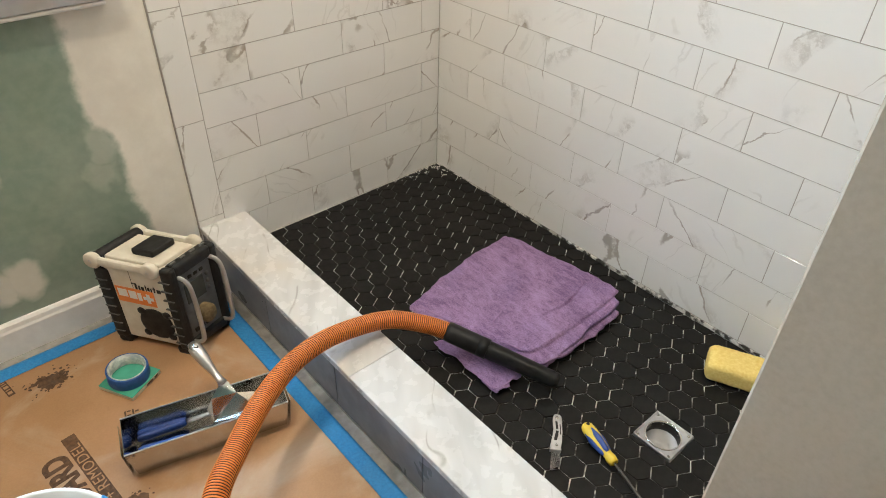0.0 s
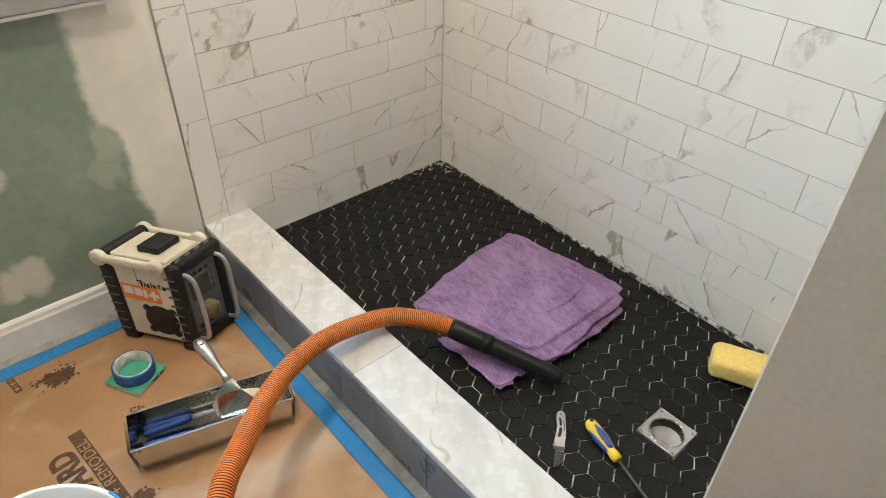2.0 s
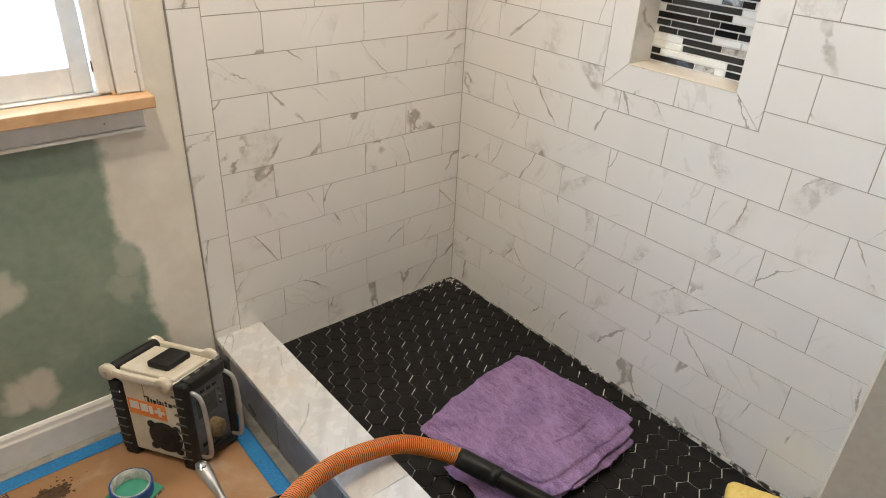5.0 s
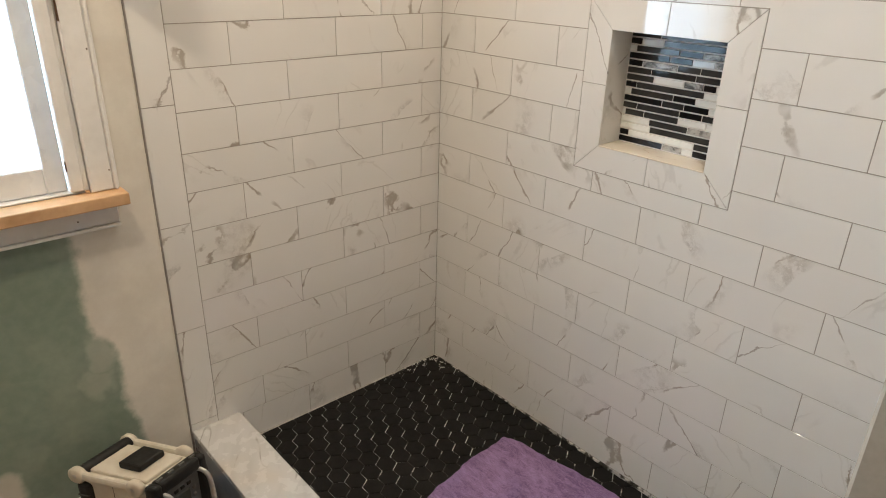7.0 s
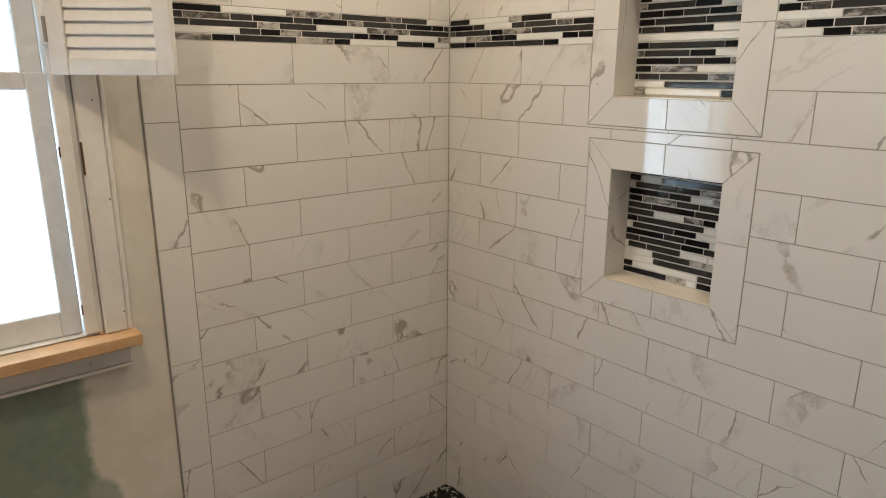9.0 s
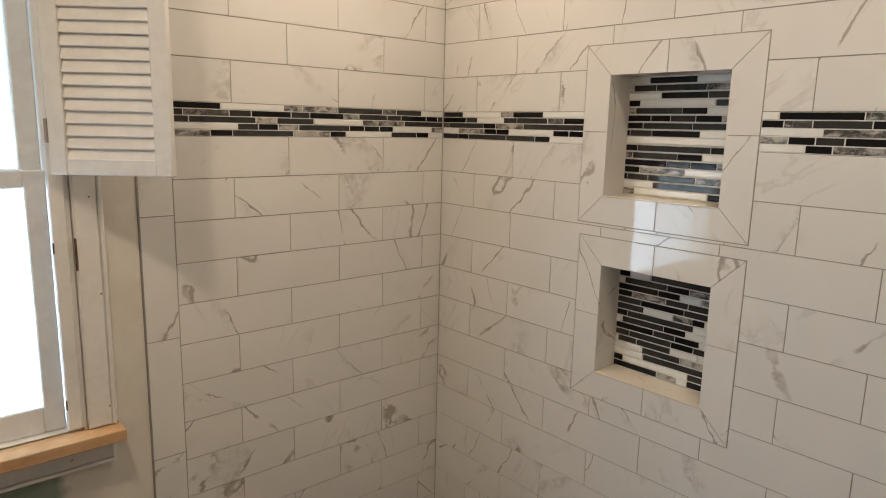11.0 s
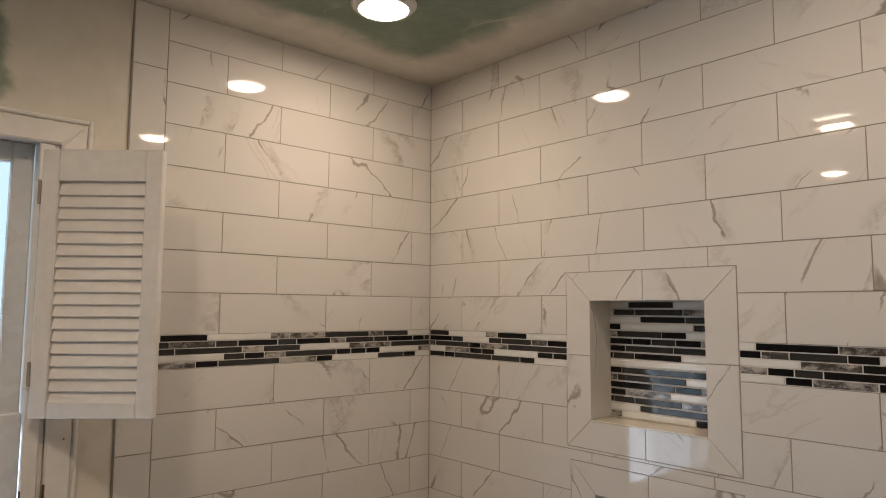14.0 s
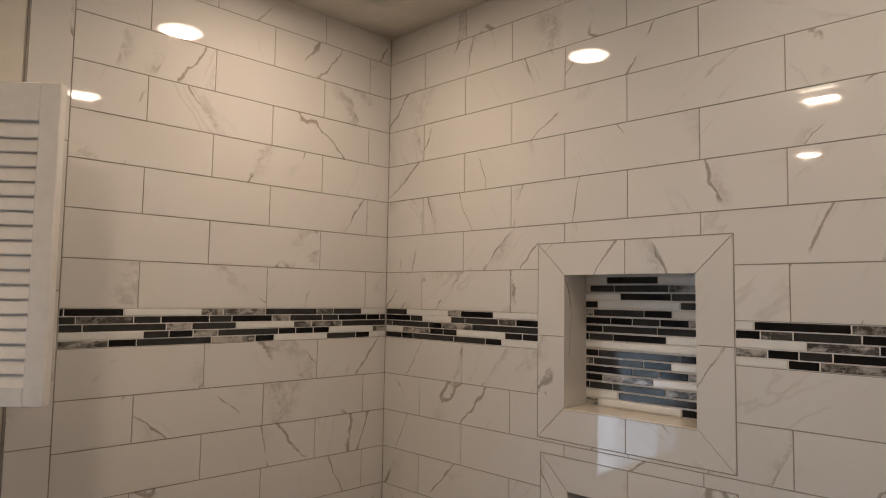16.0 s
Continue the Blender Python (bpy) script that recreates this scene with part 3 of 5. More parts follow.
# boards beside the sash, each with a shadowed gap to the casing
part("stop_board", boxed(X1 - 0.008, X1 + 0.021, -0.014, -0.0005, Z0 + 0.008, Z1 - 0.014, 0.003, 2), WHITE, window_1)
part("stop_board", boxed(X0 - 0.021, X0 + 0.008, -0.014, -0.0005, Z0 + 0.008, Z1 - 0.014, 0.003, 2), WHITE, window_1)
part("reveal_strip", boxed(X1 + 0.0215, X1 + CI - 0.0015, -0.006, 0.0, Z0 + 0.002, HZ - 0.001, 0.001), WHITE, window_1)
part("corner_scrap", boxed(X1 + 0.022, X1 + CI - 0.002, -0.012, -0.0062, Z0, Z0 + 0.006), RAW, window_1, "scrap of bare wood")
part("jamb", boxed(X1 - 0.001, X1 + 0.004, -0.004, 0.12, Z0, Z1), WHITE, window_1)
part("jamb", boxed(X0 - 0.004, X0 + 0.001, -0.004, 0.12, Z0, Z1), WHITE, window_1)
part("head", boxed(X0 + 0.001, X1 - 0.001, -0.004, 0.12, Z1 - 0.005, Z1), WHITE, window_1)
part("stool", boxed(X0 - 0.13, -1.011, -0.062, 0.0005, Z0 - 0.029, Z0 - 0.0005, 0.003, 2), RAW, window_1, "bare pine window stool")
part("inner_sill", boxed(X0 + 0.001, X1 - 0.001, 0.001, 0.129, Z0 - 0.02, Z0 + 0.003, 0.001), WHITE, window_1)
part("apron", boxed(X0 - 0.09, -1.029, -0.016, 0.0, 0.800, Z0 - 0.030, 0.002), WHITE, window_1, "white apron moulding")
part("apron_bead", boxed(X0 - 0.09, -1.029, -0.022, 0.0, 0.791, 0.7995, 0.003, 2), WHITE, window_1)


def sash(z0, z1, y0, top, bottom):
    s = new("sash")
    s.parent = window_1
    xa, xb, w = X0 + 0.004, X1 - 0.006, 0.042
    part("stile", boxed(xb - w, xb, y0, y0 + 0.03, z0, z1, 0.003), VINYL, s)
    part("stile", boxed(xa, xa + w, y0, y0 + 0.03, z0, z1, 0.003), VINYL, s)
    part("rail", boxed(xa + w, xb - w, y0 + 0.001, y0 + 0.029, z0, z0 + bottom, 0.003), VINYL, s)
    part("rail", boxed(xa + w, xb - w, y0 + 0.001, y0 + 0.029, z1 - top, z1, 0.003), VINYL, s)
    g = part("pane", boxed(xa + w - 0.004, xb - w + 0.004, y0 + 0.013, y0 + 0.017, z0 + bottom - 0.004, z1 - top + 0.004), GLASS, s, "clear glass pane")
    g.visible_shadow = False
    return s


sash(Z0 + 0.0035, 1.478, 0.0195, 0.038, 0.062)
sash(1.44, Z1 - 0.006, 0.051, 0.045, 0.038)
part("hinge_mortise", boxed(X1 + 0.0325, X1 + 0.0360, -0.0186, -0.012, 1.258, 1.330), INK, window_1, "dark old hinge mortise")
for z in (0.940, 1.300):
    part("sash_mark", boxed(X1 - 0.0095, X1 - 0.0070, -0.0146, -0.010, z, z + 0.023), INK, window_1)
for nx, nz in ((-1.034, 0.93), (-1.034, 1.20), (-1.045, 1.42), (-1.20, 2.09), (-1.12, 0.82)):
    part("nail_hole", turn(bmesh.new(), [(0.0, 0.0006), (0.0018, 0.0006), (0.002, 0.0)], 8), INK, window_1, m=pose(nx, -0.0185 if nz > 0.85 else -0.0165, nz, 90, 0, 0))

# ---- louvred shutter hung from the window jamb ----
sx0, sy0, sx1, sy1 = -1.119, -0.040, -0.927, -0.206
SW = math.hypot(sx1 - sx0, sy1 - sy0)
louvred_shutter = thing("louvred_shutter", pose(sx0, sy0, 1.472, 0, 0, math.degrees(math.atan2(sy1 - sy0, sx1 - sx0))), "white painted louvred wooden shutter swung open", "shutter")
SH, ST = 0.563, 0.021
part("stile", boxed(0.0, 0.036, 0, ST, 0, SH, 0.002), WHITE, louvred_shutter)
part("stile", boxed(SW - 0.036, SW, 0, ST, 0, SH, 0.002), WHITE, louvred_shutter)
part("rail", boxed(0.0362, SW - 0.0362, 0.0004, ST - 0.0004, 0, 0.034, 0.002), WHITE, louvred_shutter)
part("rail", boxed(0.0362, SW - 0.0362, 0.0004, ST - 0.0004, SH - 0.068, SH, 0.002), WHITE, louvred_shutter)
slat_mesh = fill("slat", boxed(0.036, SW - 0.036, -0.0026, 0.0026, -0.0188, 0.0188, 0.0022, 2), WHITE)
NSL = 18
for i in range(NSL):
    s = new("slat", slat_mesh)
    s.parent = louvred_shutter
    s.matrix_basis = pose(0, ST / 2, 0.034 + (i + 0.5) * (SH - 0.102) / NSL, -17, 0, 0)
for z in (0.09, 0.47):
    part("hinge", boxed(-0.006, 0.001, -0.002, 0.028, z - 0.025, z + 0.025, 0.001), DARKMETAL, louvred_shutter, "small dark hinge")
part("pivot_block", boxed(-0.022, -0.0065, 0.012, 0.056, 0.06, 0.50, 0.002), WHITE, louvred_shutter)

# ---- ceiling lights ----
def downlight(x, y):
    t = thing("ceiling_light", pose(x, y, CEIL), "round white recessed ceiling light, switched on", "ceiling light", "recessed ceiling lights")
    part("trim_ring", turn(bmesh.new(), [(0.060, -0.013), (0.063, -0.016), (0.067, -0.0155), (0.075, -0.008), (0.081, -0.003), (0.081, 0.0)], 40), WHITE, t)
    part("diffuser", turn(bmesh.new(), [(0.0, -0.0185), (0.03, -0.0182), (0.05, -0.0172), (0.0605, -0.0148)], 40), DIFFUSER, t, "glowing diffuser")


for lx, ly in LAMPS:
    downlight(lx, ly)
fan = thing("ceiling_panel_light", pose(-1.39, -0.78, CEIL), "square white ceiling light, switched on", "ceiling light")
part("frame", slab(-0.09, 0.09, -0.09, 0.09, [(-0.06, 0.06, -0.06, 0.06)], 0.018), WHITE, fan, m=pose(0, 0, -0.0185, -90, 0, 0))
part("diffuser", boxed(-0.0595, 0.0595, -0.0595, 0.0595, -0.0195, -0.004), DIFFUSER, fan, "glowing diffuser")

# ---- floor tiles that stay uncovered ----
cuts = [-0.018, -0.335, -0.652, -0.968, -1.285, -1.60, -1.92]
for b, a in zip(cuts, cuts[1:]):
    part("floor_tile", boxed(-1.250, -0.9365, a + 0.0015, b - 0.0015, FLOOR - 0.004, FLOOR + 0.0006, 0.0003), FLOORTILE, floor)
    for i in range(3):
        part("floor_tile", boxed(-1.567 - 0.317 * i, -1.253 - 0.317 * i, a + 0.0015, b - 0.0015, FLOOR - 0.004, FLOOR + 0.0006, 0.0003), FLOORTILE, floor)

# ---- floor covering ----
def sheet(x0, x1, y0, y1, z, nx, ny, amp, seed):
    bm = bmesh.new()
    g = [[bm.verts.new((x0 + (x1 - x0) * i / nx, y0 + (y1 - y0) * j / ny,
                        z + amp * (0.5 + 0.5 * noise.noise(Vector((i * 0.23 + seed, j * 0.19, seed)))))) for j in range(ny + 1)] for i in range(nx + 1)]
    for i in range(nx):
        for j in range(ny):
            bm.faces.new((g[i][j], g[i + 1][j], g[i + 1][j + 1], g[i][j + 1])).smooth = True
    ext = bmesh.ops.extrude_face_region(bm, geom=list(bm.faces))
    bmesh.ops.translate(bm, vec=(0, 0, -0.0006), verts=[v for v in ext["geom"] if isinstance(v, bmesh.types.BMVert)])
    return bm


floor_paper = solid("floor_paper", sheet(-2.6, -0.987, -2.9, -0.066, FLOOR + 0.001, 60, 100, 0.0016, 3.0), PAPER, "brown builder's paper covering the floor", "floor paper")
for bm_tape, mt in ((sheet(-1.010, -0.966, -2.6, -0.0915, FLOOR + 0.0034, 6, 120, 0.0006, 8.0), pose(0, 0, 0)),
                    (sheet(-2.6, -0.966, -0.090, -0.045, FLOOR + 0.0034, 90, 6, 0.0006, 9.0), pose(0, 0, 0))):
    solid("masking_tape_strip", bm_tape, BLUETAPE, "blue masking tape strip holding the paper down", "masking tape", "", mt, "masking tape strips")


pr = thing("floor_print", pose(-1.434, -0.644, FLOOR + 0.0034, 0, 0, 95.5) @ Matrix.Diagonal((0.74, 0.74, 1, 1)), "dark block lettering printed on the brown paper", "printing")
letters("OARD", 0.092, INK, pr, pose(0.098, 0.056, 0) @ Matrix.Diagonal((0.86, 1.1, 1, 1)), weight=0.004)
part("bar", boxed(-0.06, 0.372, 0.0, 0.042, 0, 0.0004), INK, pr)
letters("NT + REMODEL", 0.048, PAPER, pr, pose(-0.02, 0.005, 0.0005), spacing=1.05)
pr2 = thing("floor_print", pose(-1.556, -0.093, FLOOR + 0.0034, 0, 0, -81), "dark lettering printed on the brown paper", "printing")
part("bar", boxed(0.0, 0.062, 0.0, 0.0165, 0, 0.0004), INK, pr2)
for k, (u0, u1) in enumerate(((0.004, 0.007), (0.012, 0.015), (0.020, 0.030), (0.036, 0.039), (0.045, 0.055))):
    part("bar", boxed(u0, u1, 0.003, 0.0135, 0.0004, 0.0007), PAPER, pr2)
pr3 = thing("floor_print", pose(-1.352, -0.400, FLOOR + 0.0034, 0, 0, -14), "faint small lettering printed on the brown paper", "printing")
for u0, u1, v0, v1 in ((0.0, 0.004, 0.0, 0.018), (0.006, 0.015, 0.0, 0.004), (0.006, 0.015, 0.013, 0.017), (0.018, 0.022, 0.0, 0.018), (0.024, 0.033, 0.006, 0.011)):
    part("bar", boxed(u0, u1, v0, v1, 0, 0.0003), INK, pr3)


def splatter(x, y, r, n, seed):
    rnd = random.Random(seed)
    bm = bmesh.new()
    for i in range(n):
        a, d = rnd.uniform(0, 6.283), r * abs(rnd.gauss(0, 0.5))
        s = rnd.uniform(0.002, 0.011) * (1.2 - min(1.0, d / r))
        cx, cy = x + 1.5 * d * math.cos(a), y + d * math.sin(a)
        k = rnd.randint(6, 9)
        bm.faces.new([bm.verts.new((cx + s * rnd.uniform(0.6, 1.5) * math.cos(6.283 * j / k), cy + s * rnd.uniform(0.6, 1.4) * math.sin(6.283 * j / k), 0.00001 * i)) for j in range(k)])
    return bm


for sx, sy, r, n, sd in ((-1.452, -0.165, 0.046, 190, 4), (-1.420, -0.640, 0.026, 110, 7)):
    solid("ink_splatter", splatter(sx, sy, r, n, sd), INK, "dark printed splatter on the brown paper", "printing", "stuff", pose(0, 0, FLOOR + 0.0034))

# ---- radio ----
radio = thing("radio", pose(-1.139, -0.317, FLOOR + 0.0028), "scuffed ivory and black jobsite radio on the paper", "radio")
part("body", boxed(0.010, 0.155, 0.014, 0.180, 0.014, 0.225, 0.010, 3), IVORY, radio)


def bumper(y0, y1, top=0.236):
    bm = bmesh.new()
    box(bm, 0.0, 0.026, y0, y1, 0.012, top, 0.010, 3)
    box(bm, 0.139, 0.165, y0, y1, 0.012, top, 0.010, 3)
    box(bm, 0.020, 0.145, y0 + 0.001, y1 - 0.001, top - 0.031, top + 0.001, 0.009, 3)
    box(bm, 0.020, 0.145, y0 + 0.001, y1 - 0.001, 0.011, 0.036, 0.006, 2)
    return bm


front = part("front_bumper", bumper(0.0, 0.030), RUBBER, radio, "ribbed black rubber bumper")
back = part("rear_bumper", bumper(0.158, 0.192, 0.208), RUBBER, radio, "ribbed black rubber bumper")
rib = fill("rib", boxed(-0.0022, 0.004, 0, 0.026, -0.0016, 0.0016, 0.0008), PALERIB)
ribx = fill("rib", boxed(0, 0.018, -0.0022, 0.0022, -0.003, 0.0025, 0.001), PANEL)
for par, y in ((front, 0.007), (back, 0.162)):
    for i in range(8 if par is front else 7):
        for x, flip in ((0.0, 1), (0.165, -1)):
            o = new("rib", rib)
            o.parent, o.matrix_basis = par, pose(x, y, 0.035 + 0.024 * i) @ Matrix.Diagonal((flip, 1, 1, 1))
for i in range(4):
    o = new("rib", ribx)
    o.parent, o.matrix_basis = front, pose(0.024 + 0.034 * i, 0.014, 0.2385)
foot = fill("foot", boxed(-0.016, 0.016, -0.016, 0.016, 0, 0.022, 0.006, 2), RUBBER)
for x, y in ((0.018, 0.022), (0.147, 0.022), (0.018, 0.172), (0.147, 0.172)):
    o = new("foot", foot)
    o.parent, o.matrix_basis = radio, pose(x, y, 0)
face = part("front_panel", boxed(0.024, 0.141, 0.008, 0.03, 0.034, 0.207, 0.003), DARKPANEL, radio, "dark grey control panel")
part("display", boxed(0.040, 0.108, 0.0065, 0.010, 0.125, 0.178, 0.002), LCD, face, "dark display window")
part("dial", turn(bmesh.new(), [(0.0, 0.018), (0.020, 0.018), (0.024, 0.014), (0.025, 0.0)], 28), CORK, face, "worn tan dial knob", pose(0.083, 0.008, 0.083, 90, 0, 0))
for i in range(4):
    part("button", boxed(0.040 + 0.02 * i, 0.054 + 0.02 * i, 0.005, 0.009, 0.048, 0.058, 0.001), RUBBER, face)
    part("button", boxed(0.040 + 0.02 * i, 0.052 + 0.02 * i, 0.006, 0.009, 0.186, 0.194, 0.001), RUBBER, face)
for x in (0.026, 0.139):
    pts = spline([(x, 0.006, 0.030), (x, -0.012, 0.034), (x, -0.022, 0.052), (x, -0.024, 0.12), (x, -0.020, 0.185), (x, -0.008, 0.205), (x, 0.010, 0.208)], 0.006)
    part("guard_bar", sweep(bmesh.new(), pts, 0.0052, 12), BAR, radio, "worn metal guard bar")
grille = bmesh.new()
turn(grille, [(0.0, 0.003), (0.034, 0.003), (0.038, 0.0015), (0.040, -0.002)], 36)
for k in range(4):
    a = radians(45 + 90 * k)
    ear = turn(bmesh.new(), [(0.0, 0.004), (0.007, 0.004), (0.009, 0.002), (0.009, -0.002)], 14)
    bmesh.ops.translate(ear, vec=(0.041 * math.cos(a), 0.041 * math.sin(a), 0), verts=ear.verts)
    tmp = bpy.data.meshes.new("ear")
    ear.to_mesh(tmp)
    ear.free()
    grille.from_mesh(tmp)
    bpy.data.meshes.remove(tmp)
part("speaker_grille", grille, RUBBER, radio, "round black speaker cover", pose(0.0098, 0.076, 0.073, 0, -90, 0) @ Matrix.Diagonal((1.06, 1.06, 1.0, 1)))
lab = part("sticker", boxed(0.0088, 0.0100, 0.062, 0.156, 0.122, 0.164, 0.0004), LABELORANGE, radio, "orange sticker with a white mark")
for y0, y1, z0, z1 in ((0.128, 0.150, 0.138, 0.158), (0.106, 0.124, 0.136, 0.157), (0.094, 0.103, 0.134, 0.155), (0.066, 0.090, 0.139, 0.147), (0.074, 0.082, 0.131, 0.155)):
    part("mark", boxed(0.0083, 0.0088, y0, y1, z0, z1), LABELWHITE, lab)
for y0, y1, z0, z1 in ((0.098, 0.1035, 0.164, 0.180), (0.091, 0.0955, 0.164, 0.176), (0.099, 0.111, 0.177, 0.1805), (0.082, 0.089, 0.164, 0.174), (0.076, 0.079, 0.164, 0.180), (0.069, 0.0745, 0.165, 0.175), (0.0635, 0.067, 0.164, 0.174), (0.056, 0.0595, 0.164, 0.179), (0.0545, 0.0615, 0.173, 0.1755), (0.043, 0.052, 0.164, 0.174)):
    part("mark", boxed(0.0092, 0.0100, y0, y1, z0, z1, 0.0003), RUBBER, radio, "black mark")
hb = bmesh.new()
for x in (0.006, 0.159):
    box(hb, x - 0.008, x + 0.008, 0.050, 0.188, 0.216, 0.235, 0.006, 2)
    for y in (0.05, 0.184):
        c = turn(bmesh.new(), [(0.0, 0.010), (0.015, 0.010), (0.0185, 0.006), (0.0185, -0.006), (0.015, -0.010), (0.0, -0.010)], 24)
        bmesh.ops.rotate(c, matrix=Matrix.Rotation(radians(90), 3, "Y"), verts=c.verts)
        bmesh.ops.translate(c, vec=(x, y, 0.225), verts=c.verts)
        tmp = bpy.data.meshes.new("hub")
        c.to_mesh(tmp)
        c.free()
        hb.from_mesh(tmp)
        bpy.data.meshes.remove(tmp)
handle = part("carry_handle", hb, IVORY, radio, "folding ivory handle")
part("grip", sweep(bmesh.new(), [(0.014 + 0.0055 * i, 0.181, 0.228) for i in range(26)], [0.0125 + 0.0012 * (i % 2) for i in range(26)], 14), RUBBER, handle, "ribbed black grip")
part("top_plate", boxed(0.024, 0.141, 0.040, 0.175, 0.222, 0.232, 0.004, 2), IVORY, radio)
part("clip", boxed(0.048, 0.126, 0.070, 0.120, 0.232, 0.248, 0.004, 2), RUBBER, radio, "black clip on top")
part("seam", boxed(0.0096, 0.0101, 0.1085, 0.1095, 0.165, 0.215), RUBBER, radio)
for i in range(3):
    part("button", turn(bmesh.new(), [(0.0, 0.003), (0.0045, 0.003), (0.0055, 0.0)], 14), PALERIB, face, m=pose(0.120, 0.008, 0.135 + 0.018 * i, 90, 0, 0))
for x in (-0.002, 0.167):
    for y in (0.05, 0.184):
        part("screw", turn(bmesh.new(), [(0.0, 0.002), (0.005, 0.002), (0.006, 0.0), (0.006, -0.006)], 12), CHROME, handle, m=pose(x, y, 0.225, 0, -90 if x < 0 else 90, 0))

# the radio's speaker sides splay backwards from its narrow front
va, ua = radians(18.1), radians(124.0)
SPLAY = Matrix(((0.923 * math.cos(va), 1.198 * math.cos(ua), 0, 0), (0.923 * math.sin(va), 1.198 * math.sin(ua), 0, 0), (0, 0, 1.235, 0), (0, 0, 0, 1)))
placed = []
for o in radio.children_recursive:
    m, up = o.matrix_basis.copy(), o.parent
    while up is not radio:
        m, up = up.matrix_basis @ m, up.parent
    placed.append((o, m))
for o, m in placed:
    o.data = o.data.copy()
    o.data.transform(SPLAY @ m)
    o.matrix_basis = Matrix()

# ---- tape roll on a green card ----
card = thing("card", pose(-1.297, -0.294, FLOOR + 0.003, 0, 0, 28.0), "green card-faced pad under the tape roll", "card")
part("pad", boxed(-0.051, 0.051, -0.053, 0.053, 0, 0.011, 0.001), CARDEDGE, card)
part("face", boxed(-0.051, 0.051, -0.053, 0.053, 0.0112, 0.0125), GREENCARD, card, "green coated face")
for x0, x1 in ((0.0, 0.022), (0.028, 0.040)):
    part("mark", boxed(x0, x1, -0.0536, -0.0532, 0.003, 0.009), INK, card)
tape_roll = thing("tape_roll", pose(-1.296, -0.290, FLOOR + 0.0157, 2, 3, 0) @ Matrix.Diagonal((1.06, 1.06, 1.0, 1)), "roll of blue masking tape lying on a green card", "tape roll")
part("tape", turn(bmesh.new(), [(0.0432, 0.001), (0.0468, 0.0), (0.0478, 0.002), (0.0478, 0.033), (0.0468, 0.0345), (0.0432, 0.034)], 48), ROLLBLUE, tape_roll)
part("core", turn(bmesh.new(), [(0.0405, 0.0005), (0.0433, 0.0005), (0.0433, 0.0355), (0.0405, 0.0355), (0.0405, 0.0005)], 48), CORE, tape_roll, "printed cardboard core")

# ---- mud pan, taping knife and blue tools ----
PANM = pose(-1.216, -0.592, FLOOR + 0.003, 0, 0, -15.8)
mud_pan = thing("mud_pan", PANM, "long stainless steel mud pan on the paper", "mud pan")


def pan_shell():
    bm = bmesh.new()
    L0, L1, b, t, h, w = 0.168, 0.178, 0.034, 0.053, 0.098, 0.0012
    rows = []
    for (lx, wy, z) in ((L1, t, h), (L0, b, 0.0), (L0 - w, b - w, w), (L1 - w, t - w, h)):
        rows.append([bm.verts.new((sx * lx, sy * wy, z)) for sx, sy in ((-1, -1), (1, -1), (1, 1), (-1, 1))])
    for a, c in zip(rows, rows[1:]):
        for i in range(4):
            j = (i + 1) % 4
            bm.faces.new((a[i], a[j], c[j], c[i]))
    for i in range(4):
        j = (i + 1) % 4
        bm.faces.new((rows[3][i], rows[3][j], rows[0][j], rows[0][i]))
    bm.faces.new(rows[1])
    bm.faces.new(rows[2])
    return bm


part("shell", pan_shell(), STEEL, mud_pan)
for sy in (-1, 1):
    part("rolled_edge", boxed(-0.178, 0.178, -0.0014, 0.0014, -0.0016, 0.0016, 0.0006), CHROME, mud_pan, m=pose(0, sy * 0.0530, 0.098))
for x in (-0.172, 0.172):
    part("end_plate", boxed(-0.0006, 0.0006, -0.043, 0.043, 0.012, 0.090), STEEL, mud_pan, m=pose(x + math.copysign(0.0035, x), 0, 0, 0, math.copysign(5.8, x), 0))
# taping knife leaning in the pan
taping_knife = thing("taping_knife", pose(0, 0, 0), "steel taping knife leaning in the mud pan", "taping knife")
ka, kb, kc = Vector((-1.168, -0.448, 0.128)), Vector((-1.152, -0.556, 0.068)), Vector((-1.150, -0.600, 0.036))
hp = [ka.lerp(kb, i / 10) for i in range(11)]
part("grip", sweep(bmesh.new(), hp, [0.010, 0.0155, 0.0168, 0.0162, 0.0148, 0.0130, 0.0108, 0.0092, 0.0084, 0.0090, 0.0115], 16), CHROME, taping_knife, "polished metal handle")
hole = (kb - ka).normalized()
part("hang_hole", turn(bmesh.new(), [(0.0, 0.0012), (0.0045, 0.0012), (0.0052, 0.0)], 14), RUBBER, taping_knife, m=look(ka + 0.022 * hole + Vector((0, -0.004, 0.0145)), ka + 0.022 * hole + Vector((0, 0.004, -0.02))))
kd = bmesh.new()
q = [kb + Vector((-0.010, 0.0, 0)), kb + Vector((0.012, 0.0, 0)), Vector((-1.136, -0.587, 0.052)), Vector((-1.099, -0.600, 0.040)), Vector((-1.104, -0.642, 0.012)),
     Vector((-1.206, -0.600, 0.012)), Vector((-1.209, -0.580, 0.040)), Vector((-1.190, -0.569, 0.054))]
vv = [kd.verts.new(c) for c in q] + [kd.verts.new(c + Vector((0, 0.0, -0.0012))) for c in q]
kd.faces.new(vv[:8])
kd.faces.new(vv[8:][::-1])
for i in range(8):
    j = (i + 1) % 8
    kd.faces.new((vv[i], vv[j], vv[8 + j], vv[8 + i]))
bmesh.ops.triangulate(kd, faces=[g for g in kd.faces if len(g.verts) > 4])
part("blade", kd, STEEL, taping_knife, "bright flexible steel blade")
